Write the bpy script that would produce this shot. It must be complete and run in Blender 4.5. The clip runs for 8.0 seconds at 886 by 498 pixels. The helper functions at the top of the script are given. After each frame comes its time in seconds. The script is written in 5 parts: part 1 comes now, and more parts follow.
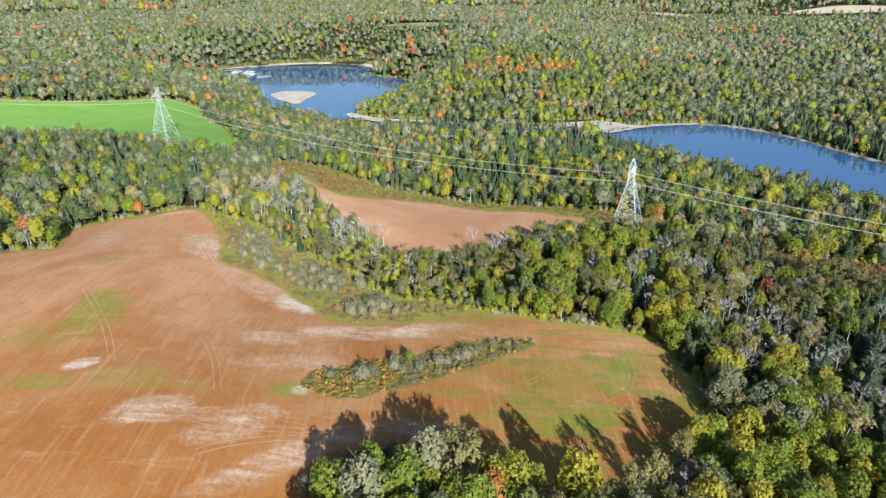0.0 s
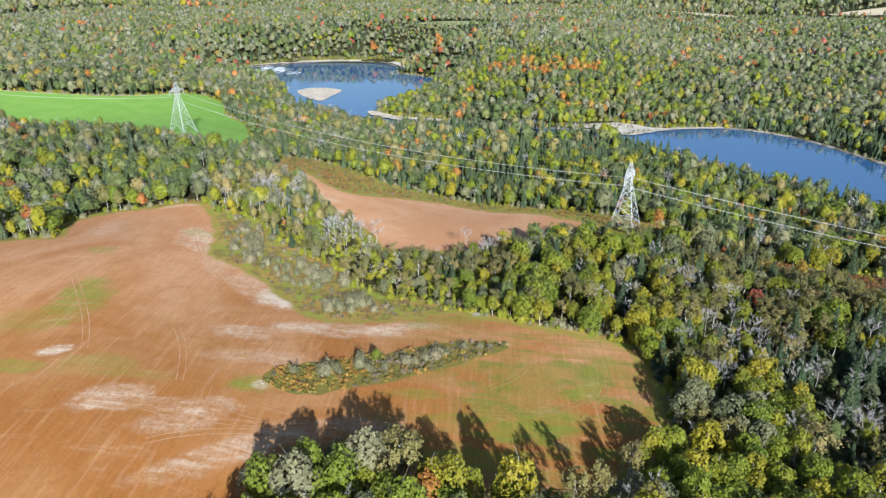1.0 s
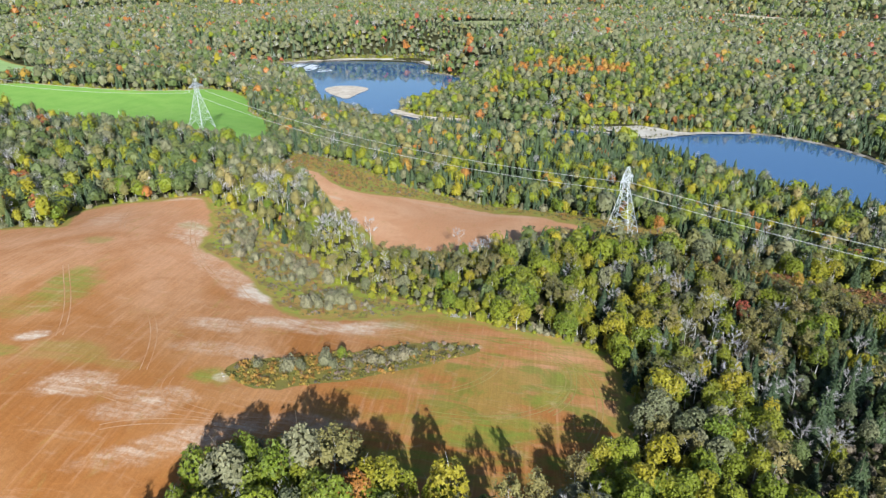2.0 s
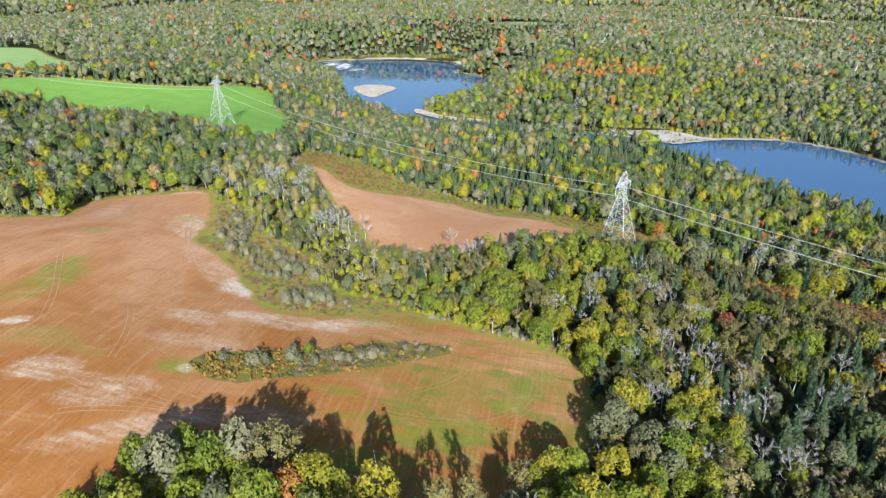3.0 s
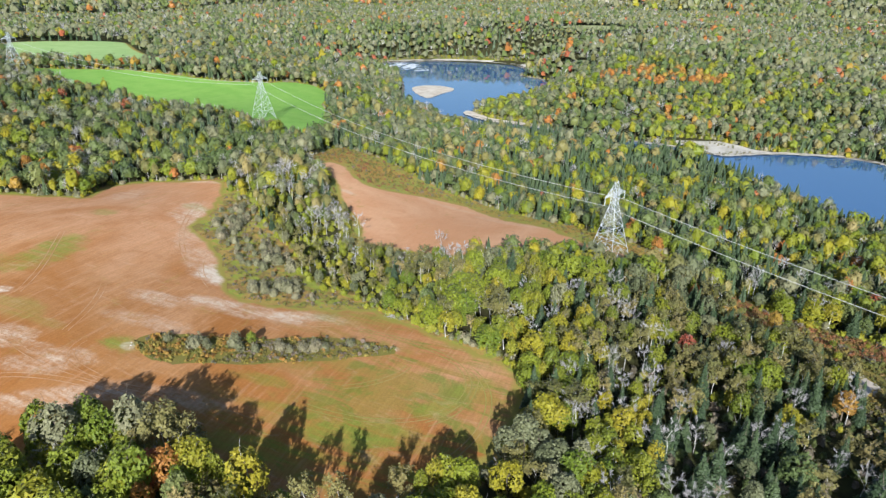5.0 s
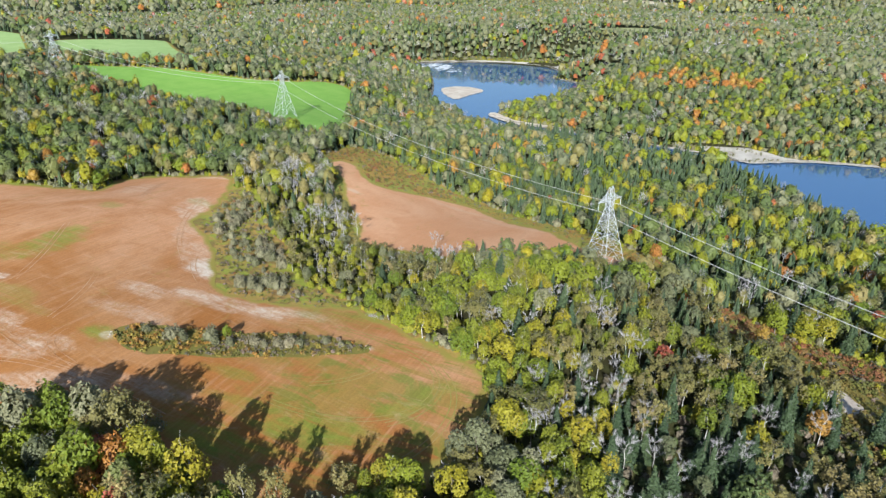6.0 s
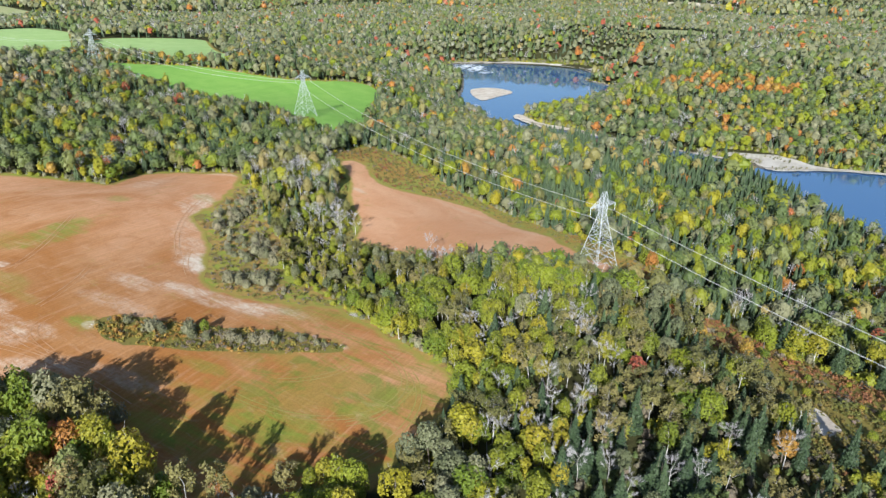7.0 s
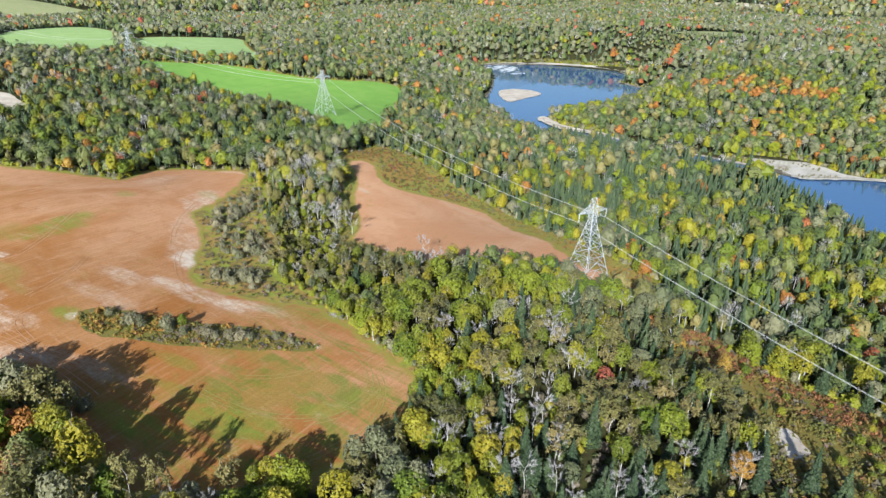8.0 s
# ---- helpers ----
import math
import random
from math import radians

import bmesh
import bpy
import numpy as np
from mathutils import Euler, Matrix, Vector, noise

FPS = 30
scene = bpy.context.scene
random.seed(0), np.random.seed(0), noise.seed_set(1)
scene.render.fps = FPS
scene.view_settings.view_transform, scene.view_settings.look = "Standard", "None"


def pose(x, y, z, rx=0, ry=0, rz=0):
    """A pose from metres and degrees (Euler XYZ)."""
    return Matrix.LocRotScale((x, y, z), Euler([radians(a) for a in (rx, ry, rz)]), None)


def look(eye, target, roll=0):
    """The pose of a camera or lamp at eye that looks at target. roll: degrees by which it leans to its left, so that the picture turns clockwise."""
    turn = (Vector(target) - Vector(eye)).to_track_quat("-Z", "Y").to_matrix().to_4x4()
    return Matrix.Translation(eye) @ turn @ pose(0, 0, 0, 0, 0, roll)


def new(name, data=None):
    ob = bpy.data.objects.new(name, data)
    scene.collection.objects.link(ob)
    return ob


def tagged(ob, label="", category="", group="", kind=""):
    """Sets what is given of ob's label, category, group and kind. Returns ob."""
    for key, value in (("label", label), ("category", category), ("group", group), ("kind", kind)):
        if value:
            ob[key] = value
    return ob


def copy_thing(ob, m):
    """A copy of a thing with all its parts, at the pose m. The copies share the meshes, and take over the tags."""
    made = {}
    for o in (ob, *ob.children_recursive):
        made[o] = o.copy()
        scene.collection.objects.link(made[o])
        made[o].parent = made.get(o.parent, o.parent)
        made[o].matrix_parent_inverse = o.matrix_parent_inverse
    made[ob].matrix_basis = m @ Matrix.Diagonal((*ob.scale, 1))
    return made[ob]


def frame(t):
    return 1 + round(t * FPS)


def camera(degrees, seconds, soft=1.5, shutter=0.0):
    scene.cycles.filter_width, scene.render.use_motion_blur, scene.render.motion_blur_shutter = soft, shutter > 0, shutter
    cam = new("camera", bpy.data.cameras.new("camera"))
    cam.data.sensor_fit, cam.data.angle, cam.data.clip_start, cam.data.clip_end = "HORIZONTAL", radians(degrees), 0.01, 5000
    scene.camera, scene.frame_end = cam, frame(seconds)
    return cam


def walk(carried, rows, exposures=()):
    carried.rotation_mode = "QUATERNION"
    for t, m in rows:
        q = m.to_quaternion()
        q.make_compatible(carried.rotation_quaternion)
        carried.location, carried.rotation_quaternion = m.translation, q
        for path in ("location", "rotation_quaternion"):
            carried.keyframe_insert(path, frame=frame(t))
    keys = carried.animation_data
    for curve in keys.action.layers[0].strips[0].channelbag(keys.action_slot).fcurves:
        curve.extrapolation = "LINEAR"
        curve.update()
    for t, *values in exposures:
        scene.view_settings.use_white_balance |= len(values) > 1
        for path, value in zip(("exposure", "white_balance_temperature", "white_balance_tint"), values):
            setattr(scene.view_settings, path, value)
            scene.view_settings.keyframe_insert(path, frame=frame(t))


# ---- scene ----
from mathutils import geometry
cam = camera(69.95, 8.0, 1.4)
# seconds, eye x y z, yaw, pitch, roll
ROWS = [
    (0.0, 1.29, 0.09, 124.97, 0.421, -23.379, -0.898),
    (0.5, 11.58, 0.48, 125.16, 2.140, -23.443, -0.767),
    (1.0, 22.23, 1.33, 125.26, 3.933, -23.481, -0.634),
    (1.5, 33.12, 2.61, 125.27, 5.786, -23.498, -0.502),
    (2.0, 44.14, 4.26, 125.22, 7.687, -23.497, -0.372),
    (2.5, 55.22, 6.28, 125.12, 9.625, -23.481, -0.246),
    (3.0, 66.27, 8.63, 125.00, 11.590, -23.452, -0.125),
    (3.5, 77.22, 11.32, 124.86, 13.575, -23.415, -0.012),
    (4.0, 88.04, 14.34, 124.72, 15.572, -23.372, 0.091),
    (4.5, 98.69, 17.69, 124.61, 17.576, -23.327, 0.184),
    (5.0, 109.16, 21.40, 124.53, 19.584, -23.282, 0.263),
    (5.5, 119.43, 25.48, 124.51, 21.593, -23.241, 0.328),
    (6.0, 129.52, 29.98, 124.56, 23.603, -23.207, 0.376),
    (6.5, 139.46, 34.93, 124.71, 25.614, -23.184, 0.405),
    (7.0, 149.29, 40.38, 124.95, 27.628, -23.174, 0.415),
    (7.5, 159.05, 46.39, 125.32, 29.649, -23.180, 0.402),
    (8.0, 168.83, 53.02, 125.83, 31.682, -23.207, 0.366),
]


def aimed(x, y, z, yaw, pitch, roll):
    return pose(x, y, z, 0, 0, yaw) @ pose(0, 0, 0, 90 + pitch) @ pose(0, 0, 0, 0, 0, roll)


walk(cam, [(row[0], aimed(*row[1:])) for row in ROWS], [(0.0, 0.74, 5700.0, 8.0), (8.0, 0.74, 5700.0, 8.0)])

# ---- light ----
world = bpy.data.worlds.new("sky")
scene.world = world
world.use_nodes = True
wn = world.node_tree
sky = wn.nodes.new("ShaderNodeTexSky")
sky.sky_type, sky.sun_disc = "NISHITA", False
SUN_HEIGHT, SUN_SIDE = 25.0, 162.0
sky.sun_elevation, sky.sun_rotation = radians(SUN_HEIGHT), radians(SUN_SIDE)
sky.air_density, sky.dust_density = 1.0, 1.0
wn.links.new(sky.outputs[0], wn.nodes["Background"].inputs[0])
wn.nodes["Background"].inputs[1].default_value = 0.062
sun = new("sun", bpy.data.lights.new("sun", "SUN"))
sun.data.energy, sun.data.angle, sun.data.color = 5.0, radians(0.8), (1.0, 0.94, 0.84)
sun_from = Vector((0.3 * 0.906, -0.954 * 0.906, 0.423))
sun.matrix_world = look(sun_from * 900, (0, 0, 0))

# ---- plan: outlines in metres, seen from above ----
rng = np.random.default_rng(11)
FIELD_ONE = [(-300, 190), (-232, 221), (-207, 236), (-180, 246), (-166, 250), (-176, 273), (-166, 291), (-146, 299),
             (-128, 306), (-113, 290), (-98, 262), (-92, 241), (-72, 229), (-53, 212), (-43, 200), (-29, 196), (-6, 206),
             (9, 215), (24, 212), (45, 206), (62, 201), (73, 194), (78, 182), (78, 166), (74, 150), (66, 138), (56, 127),
             (42, 116), (28, 113), (15, 118), (0, 120), (-15, 118), (-26, 110), (-31, 98), (-37, 70), (-46, 30), (-300, 30)]
FIELD_TWO = [(-99, 366), (-97, 376), (-86, 379), (-64, 361), (-42, 376), (-28, 385), (-5, 385), (27, 360), (52, 347), (80, 318),
             (106, 306), (104, 292), (69, 302), (42, 297), (17, 285), (-13, 281), (-24, 278), (-37, 300), (-58, 320), (-76, 345)]
VERGE_TWO = [(-104, 362), (-112, 395), (-112, 424), (-84, 427), (-47, 414), (-8, 399), (37, 367), (84, 335), (120, 312),
             (118, 288), (69, 298), (42, 292), (17, 280), (-13, 275), (-28, 274), (-42, 298), (-62, 316), (-80, 342)]
MEADOW = [(-560, 515), (-540, 525), (-446, 552), (-352, 568), (-310, 602), (-285, 662), (-250, 648), (-226, 592), (-196, 560), (-172, 505),
          (-150, 458), (-153, 432), (-170, 438), (-200, 450), (-240, 464), (-296, 468), (-360, 460), (-455, 466), (-545, 475)]
MEADOW_FAR = [(-990, 586), (-1035, 693), (-873, 688), (-812, 662), (-615, 525), (-605, 445), (-690, 410)]
MEADOW_HUMP = [(-755, 662), (-735, 745), (-690, 800), (-628, 760), (-430, 605), (-465, 572), (-535, 578), (-620, 585)]
PALE_FIELD = [(-118, 1340), (-64, 1364), (0, 1290), (25, 1234), (-20, 1238), (-80, 1290)]
GRASSY = [(-113, 292), (-98, 262), (-92, 241), (-72, 229), (-53, 212), (-43, 200), (-29, 196), (-6, 206), (8, 214), (0, 221), (-18, 222),
          (-30, 230), (-40, 244), (-56, 256), (-72, 266), (-92, 288)]
FAR_ROCKS = [(-385, 1066), (-320, 1113), (-249, 1134), (-165, 1127), (-122, 1082), (-104, 1032), (-96, 1040), (-114, 1090), (-160, 1138), (-250, 1146), (-325, 1124)]
RAPIDS = [(-385, 1058), (-345, 1080), (-305, 1062), (-270, 1005), (-286, 992), (-335, 1015), (-380, 1038)]
PATCH = [(172.5, 226), (173.5, 230), (176.5, 231), (179.5, 227), (182, 222), (181, 216), (178, 213.5), (175, 218)]
WATER = [(-379, 1066), (-317, 1112), (-249, 1134), (-165, 1126), (-123, 1078), (-104, 1030), (-118, 1008), (-90, 984),
         (-55, 950), (-50, 890), (-65, 800), (-90, 738), (-101, 694), (-64, 664), (-22, 654), (34, 638), (107, 620),
         (132, 612), (155, 600), (202, 621), (249, 628), (282, 612), (309, 580), (324, 540), (345, 477), (400, 400),
         (470, 330), (520, 220), (470, 200), (400, 270), (330, 325), (285, 380), (258, 420), (228, 450), (200, 490),
         (172, 530), (148, 566), (100, 594), (30, 614), (-40, 628), (-95, 640), (-150, 690), (-200, 745), (-248, 855),
         (-317, 983), (-400, 1040)]
SANDBAR = [(-224, 830), (-200, 790), (-178, 768), (-172, 800), (-167, 840), (-190, 862), (-218, 858)]
BEACH = [(104, 640), (125, 651), (150, 651), (170, 641), (186, 626), (215, 628), (249, 632), (249, 625), (202, 617), (160, 596), (150, 597), (140, 611), (125, 622)]
POINT_SAND = [(-106, 706), (-98, 702), (-66, 674), (-22, 664), (-18, 656), (-40, 655), (-66, 657), (-104, 688)]
ISLAND = [(-41, 151), (-40, 158), (-28, 166), (-9, 177), (9, 190), (31, 193), (27, 186), (10, 173), (-4, 162), (-18, 153), (-30, 147)]
CLEARING = [(150, 262), (178, 262), (215, 250), (260, 228), (260, 165), (222, 188), (192, 203), (171, 226), (152, 246)]
SAND_PIT = [(-412, 292), (-400, 308), (-348, 298), (-331, 273), (-340, 252), (-405, 255)]
TOWERS = [(394, 121), (91.5, 297), (-207, 466), (-512, 492), (-830, 500)]
WATER_LEVEL = -15.0

HILLS_NEAR = [(-140, 160, 55, 3.8), (-180, 360, 55, -0.5), (-20, 400, 55, -15.5), (140, 120, 55, -9.1), (20, 280, 55, -4.9), (60, 160, 55, -2.1),
              (-180, 80, 55, 0.1), (260, 80, 55, -10.2), (-100, 360, 55, 12.0), (60, 440, 55, 5.1), (100, 320, 55, 5.8), (-220, 440, 55, 6.7),
              (-260, 280, 55, 7.1), (-60, 120, 55, 10.1), (20, 80, 55, -5.1), (220, 200, 55, 7.0), (-140, 240, 55, 11.5), (220, 320, 55, -14.5),
              (-260, 160, 55, 7.1), (100, 80, 55, 4.9), (260, 320, 55, 15.0), (-180, 280, 55, -7.5), (-60, 280, 55, -2.2), (60, 360, 55, -2.4)]
HILLS_FAR = [(200, 600, 180, -29.2), (-570, 270, 180, 43.0), (-640, 1980, 350, 26.7), (-900, 710, 180, 28.3), (-240, 930, 180, -41.4), (90, 1260, 180, 35.2),
             (-400, 660, 100, 23.1), (640, 930, 180, -4.4), (-1300, 2200, 350, 27.3), (380, 300, 100, -18.4), (90, 930, 180, 29.2), (680, 1760, 350, -7.6),
             (310, 1150, 180, -24.1), (-200, 1980, 350, 14.1), (-100, 660, 100, -14.0), (-460, 930, 180, 23.6), (-680, 1260, 180, -4.6), (-350, 1260, 180, 49.6),
             (380, 480, 100, 8.9), (-400, 60, 100, 4.0), (-1300, 1100, 350, 12.4), (-1300, 0, 350, 38.1), (-350, 1150, 180, -47.3), (420, 710, 180, -9.3)]


def rounded(points, cuts=4):
    """A closed outline with its corners rounded (Catmull-Rom)."""
    p = np.array(points, float)
    a, b, c, d = np.roll(p, 1, 0), p, np.roll(p, -1, 0), np.roll(p, -2, 0)
    out = []
    for k in range(cuts):
        t = k / cuts
        out.append(0.5 * (2 * b + (c - a) * t + (2 * a - 5 * b + 4 * c - d) * t**2 + (3 * b - a - 3 * c + d) * t**3))
    return np.stack(out, 1).reshape(-1, 2)


def signed(outline, x, y):
    """Distance in metres from a closed outline, negative inside."""
    x, y = np.asarray(x, float).ravel(), np.asarray(y, float).ravel()
    near, within = np.full(len(x), 1e9), np.zeros(len(x), bool)
    for (ax, ay), (bx, by) in zip(outline, np.roll(outline, -1, 0)):
        dx, dy = bx - ax, by - ay
        s = np.clip(((x - ax) * dx + (y - ay) * dy) / (dx * dx + dy * dy + 1e-9), 0, 1)
        near = np.minimum(near, np.hypot(x - ax - s * dx, y - ay - s * dy))
        if dy:
            within ^= ((ay > y) != (by > y)) & (x < ax + (y - ay) * dx / dy)
    return np.where(within, -near, near)


water_line, field_one, field_two = rounded(WATER), rounded(FIELD_ONE), rounded(FIELD_TWO)
verge_two, meadow, meadow_far = rounded(VERGE_TWO), rounded(MEADOW), rounded(MEADOW_FAR)
island, clearing, sand_pit = rounded(ISLAND), rounded(CLEARING), rounded(SAND_PIT)
meadow_hump, pale_field, grassy = rounded(MEADOW_HUMP), rounded(PALE_FIELD), rounded(GRASSY)


def ramp(a, b, v):
    t = np.clip((v - a) / (b - a), 0, 1)
    return t * t * (3 - 2 * t)


def height(x, y):
    """The land's height, with the river bed cut into it."""
    shape = np.shape(x)
    x, y = np.asarray(x, float).ravel(), np.asarray(y, float).ravel()
    z = np.full(len(x), 9.7)
    for cx, cy, r, h in HILLS_NEAR + HILLS_FAR:
        z += h * np.exp(-((x - cx) ** 2 + (y - cy) ** 2) / (2 * r * r))
    far = np.hypot(x - 80, y)
    rough = np.sin(x / 310 + 1.3) * np.sin(y / 270 + 0.4) + 0.6 * np.sin(x / 140 + y / 190) + 0.5 * np.sin(y / 120 - x / 260)
    z += ramp(1100, 2400, far) * 13 * rough + ramp(2300, 4700, far) * 75
    close = (x > -560) & (x < 680) & (y > 60) & (y < 1300)
    bank = signed(water_line, x[close], y[close])
    land = z[close]
    shore = WATER_LEVEL + 0.5
    land = np.where(bank > 0, shore + (np.maximum(land, shore) - shore) * ramp(0, 70, bank), shore - 2.5 * ramp(0, 10, -bank))
    z[close] = land
    return z.reshape(shape)


# ---- materials ----
class Nodes:
    """Short names for shader nodes."""

    def __init__(self, name):
        self.mat = bpy.data.materials.new(name)
        self.mat.use_nodes = True
        self.tree = self.mat.node_tree
        self.bsdf = self.tree.nodes["Principled BSDF"]
        self.out = self.tree.nodes["Material Output"]
        self.place = self.add("ShaderNodeNewGeometry").outputs["Position"]

    def add(self, kind, **inputs):
        node = self.tree.nodes.new(kind)
        for key, value in inputs.items():
            self.put(node.inputs[key.replace("_", " ")], value)
        return node

    def put(self, socket, value):
        if isinstance(value, bpy.types.NodeSocket):
            self.tree.links.new(value, socket)
        else:
            socket.default_value = value

    def math(self, op, a, b=0.0, c=0.0):
        node = self.tree.nodes.new("ShaderNodeMath")
        node.operation = op
        for socket, value in zip(node.inputs, (a, b, c)):
            self.put(socket, value)
        return node.outputs[0]

    def mix(self, f, a, b, blend="MIX"):
        node = self.tree.nodes.new("ShaderNodeMix")
        node.data_type, node.blend_type = "RGBA", blend
        for socket, value in zip((node.inputs[0], node.inputs[6], node.inputs[7]), (f, a, b)):
            self.put(socket, value if not isinstance(value, tuple) else (*value, 1.0)[:4])
        return node.outputs[2]

    def step(self, v, low, high):
        node = self.tree.nodes.new("ShaderNodeMapRange")
        node.interpolation_type = "SMOOTHSTEP"
        for socket, value in zip(node.inputs, (v, low, high)):
            self.put(socket, value)
        return node.outputs[0]

    def noise(self, scale, detail=4.0, rough=0.55, at=None, stretch=None, turn=0.0, warp=0.0):
        where = at or self.place
        if stretch:
            m = self.tree.nodes.new("ShaderNodeMapping")
            m.inputs["Rotation"].default_value = (0, 0, radians(turn))
            m.inputs["Scale"].default_value = stretch
            self.put(m.inputs[0], where)
            where = m.outputs[0]
        node = self.add("ShaderNodeTexNoise", Scale=scale, Detail=detail, Roughness=rough, Distortion=warp, Vector=where)
        return node.outputs[0]

    def spot(self, x, y, rx, ry, turn=0.0, soft=None):
        """1 in an ellipse on the ground, 0 outside, its edge broken by noise."""
        m = self.tree.nodes.new("ShaderNodeMapping")
        m.vector_type = "TEXTURE"
        m.inputs["Location"].default_value, m.inputs["Rotation"].default_value = (x, y, 0), (0, 0, radians(turn))
        m.inputs["Scale"].default_value = (rx, ry, 1e6)
        self.put(m.inputs[0], self.place)
        far = self.tree.nodes.new("ShaderNodeVectorMath")
        far.operation = "LENGTH"
        self.put(far.inputs[0], m.outputs[0])
        d = self.math("ADD", far.outputs["Value"], self.math("MULTIPLY", self.math("SUBTRACT", soft or self.noise(0.12, 6, 0.65), 0.5), 1.6))
        return self.step(d, 1.15, 0.55)

    def bump(self, v, strength, distance):
        node = self.add("ShaderNodeBump", Strength=strength, Distance=distance, Height=v)
        self.put(self.bsdf.inputs["Normal"], node.outputs[0])

    def done(self, colour, rough=0.85, spec=0.2):
        self.put(self.bsdf.inputs["Base Color"], colour if not isinstance(colour, tuple) else (*colour, 1.0)[:4])
        self.put(self.bsdf.inputs["Roughness"], rough)
        self.put(self.bsdf.inputs["Specular IOR Level"], spec)
        return self.mat


def soil_material(name, green_side):
    n = Nodes(name)
    broken = n.noise(0.12, 6, 0.65)
    big, mid, fine = n.noise(0.018, 5, 0.55, warp=1.5), n.noise(0.09, 6, 0.6, warp=1.0), n.noise(1.3, 5, 0.7)
    streak = n.noise(0.5, 4, 0.6, stretch=(1.0, 0.07, 1), turn=-28, warp=0.3)
    hazy_soil = (0.455, 0.225, 0.108) if green_side else (0.54, 0.275, 0.140)
    sep = n.add("ShaderNodeSeparateXYZ", Vector=n.place)
    # dry mixes in pinker soil northward, part soil tone, part painted haze
    dry = n.step(n.math("ADD", sep.outputs[1], n.math("MULTIPLY", n.math("SUBTRACT", big, 0.5), 160.0)), 140.0, 260.0)
    col = n.mix(n.step(big, 0.36, 0.66), n.mix(dry, (0.335, 0.137, 0.037), hazy_soil), n.mix(dry, (0.39, 0.193, 0.074), (0.505, 0.275, 0.148) if green_side else (0.60, 0.335, 0.190)))
    col = n.mix(n.math("MULTIPLY", n.step(mid, 0.45, 0.7), 0.5), col, n.mix(dry, (0.285, 0.112, 0.028), (0.415, 0.197, 0.087) if green_side else (0.50, 0.245, 0.120)))
    col = n.mix(n.math("MULTIPLY", n.step(streak, 0.52, 0.72), 0.35), col, (0.52, 0.30, 0.17))
    rake = [n.step(n.noise(0.32, 6, 0.7, stretch=(0.10, 1.0, 1), turn=t, warp=0.5), 0.36, 0.62) for t in (-14, 78)]
    crumb = n.math("MULTIPLY_ADD", n.step(n.noise(0.42, 8, 0.8, warp=0.6), 0.38, 0.60), 0.75, 0.25)
    if green_side:
        east = n.step(sep.outputs[0], -25.0, 35.0)
        veil = n.step(n.noise(0.055, 8, 0.72, stretch=(0.30, 1.5, 1), turn=-24, warp=1.6), 0.43, 0.58)
        col = n.mix(n.math("MULTIPLY", n.math("MULTIPLY", east, veil), 0.75), col, n.mix(n.step(mid, 0.44, 0.58), (0.27, 0.19, 0.042), (0.15, 0.195, 0.03)))
        for x, y, rx, ry, turn, f in ((-118, 190, 10, 18, 10, 0.75), (-128, 172, 14, 8, 0, 0.4), (-90, 150, 14, 7, 0, 0.35), (-135, 232, 7, 5, 0, 0.5), (-108, 262, 8, 5, 0, 0.55), (40, 149, 18, 6, 25, 0.65), (18, 132, 20, 5, 10, 0.6), (55, 168, 10, 4, 40, 0.5), (17, 148, 12, 3, 10, 0.4), (3, 157, 10, 3, 12, 0.4),
                                      (62, 182, 8, 4, 50, 0.5), (-44, 149, 7, 5, 0, 0.75), (-114, 148, 11, 4, 0, 0.55), (-72, 147, 9, 3, 0, 0.3), (8, 205, 16, 6, 20, 0.5)):
            mask = n.math("MULTIPLY", n.spot(x, y, rx, ry, turn, broken), n.math("MULTIPLY_ADD", rake[0], 0.6, 0.4))
            col = n.mix(n.math("MULTIPLY", mask, f), col, (0.19, 0.25, 0.035))
        for x, y, rx, ry, turn, f in ((-49, 207, 6, 8, 25, 0.95), (-24, 190, 26, 6, 14, 0.5), (-4, 199, 16, 4, 18, 0.6), (-88, 236, 7, 24, 28, 0.42), (-66, 214, 8, 16, 45, 0.42),
                                      (-107, 157, 7, 3, 20, 0.8), (-74, 135, 10, 5, 10, 0.6), (-62, 135, 8, 4, 0, 0.5), (-50, 137, 10, 4, 12, 0.55), (-17, 136, 20, 5, 15, 0.4), (-134, 301, 18, 3, 12, 0.7), (-152, 262, 9, 14, 0, 0.4),
                                      (-78, 137, 12, 6, 20, 0.6), (-57, 129, 12, 5, 15, 0.5), (-102, 252, 6, 14, 20, 0.7), (-40, 121, 22, 5, 35, 0.6), (-46, 164, 18, 5, 10, 0.35), (-56, 178, 12, 6, 10, 0.5), (-108, 258, 9, 14, 20, 0.5)):
            drawn = rake[0] if turn < 24 else rake[1]
            mask = n.math("MULTIPLY", n.spot(x, y, rx, ry, turn, broken), n.math("MULTIPLY", n.math("MULTIPLY_ADD", drawn, 0.75, 0.25), crumb))
            col = n.mix(n.math("MULTIPLY", mask, f), col, (0.66, 0.54, 0.42))
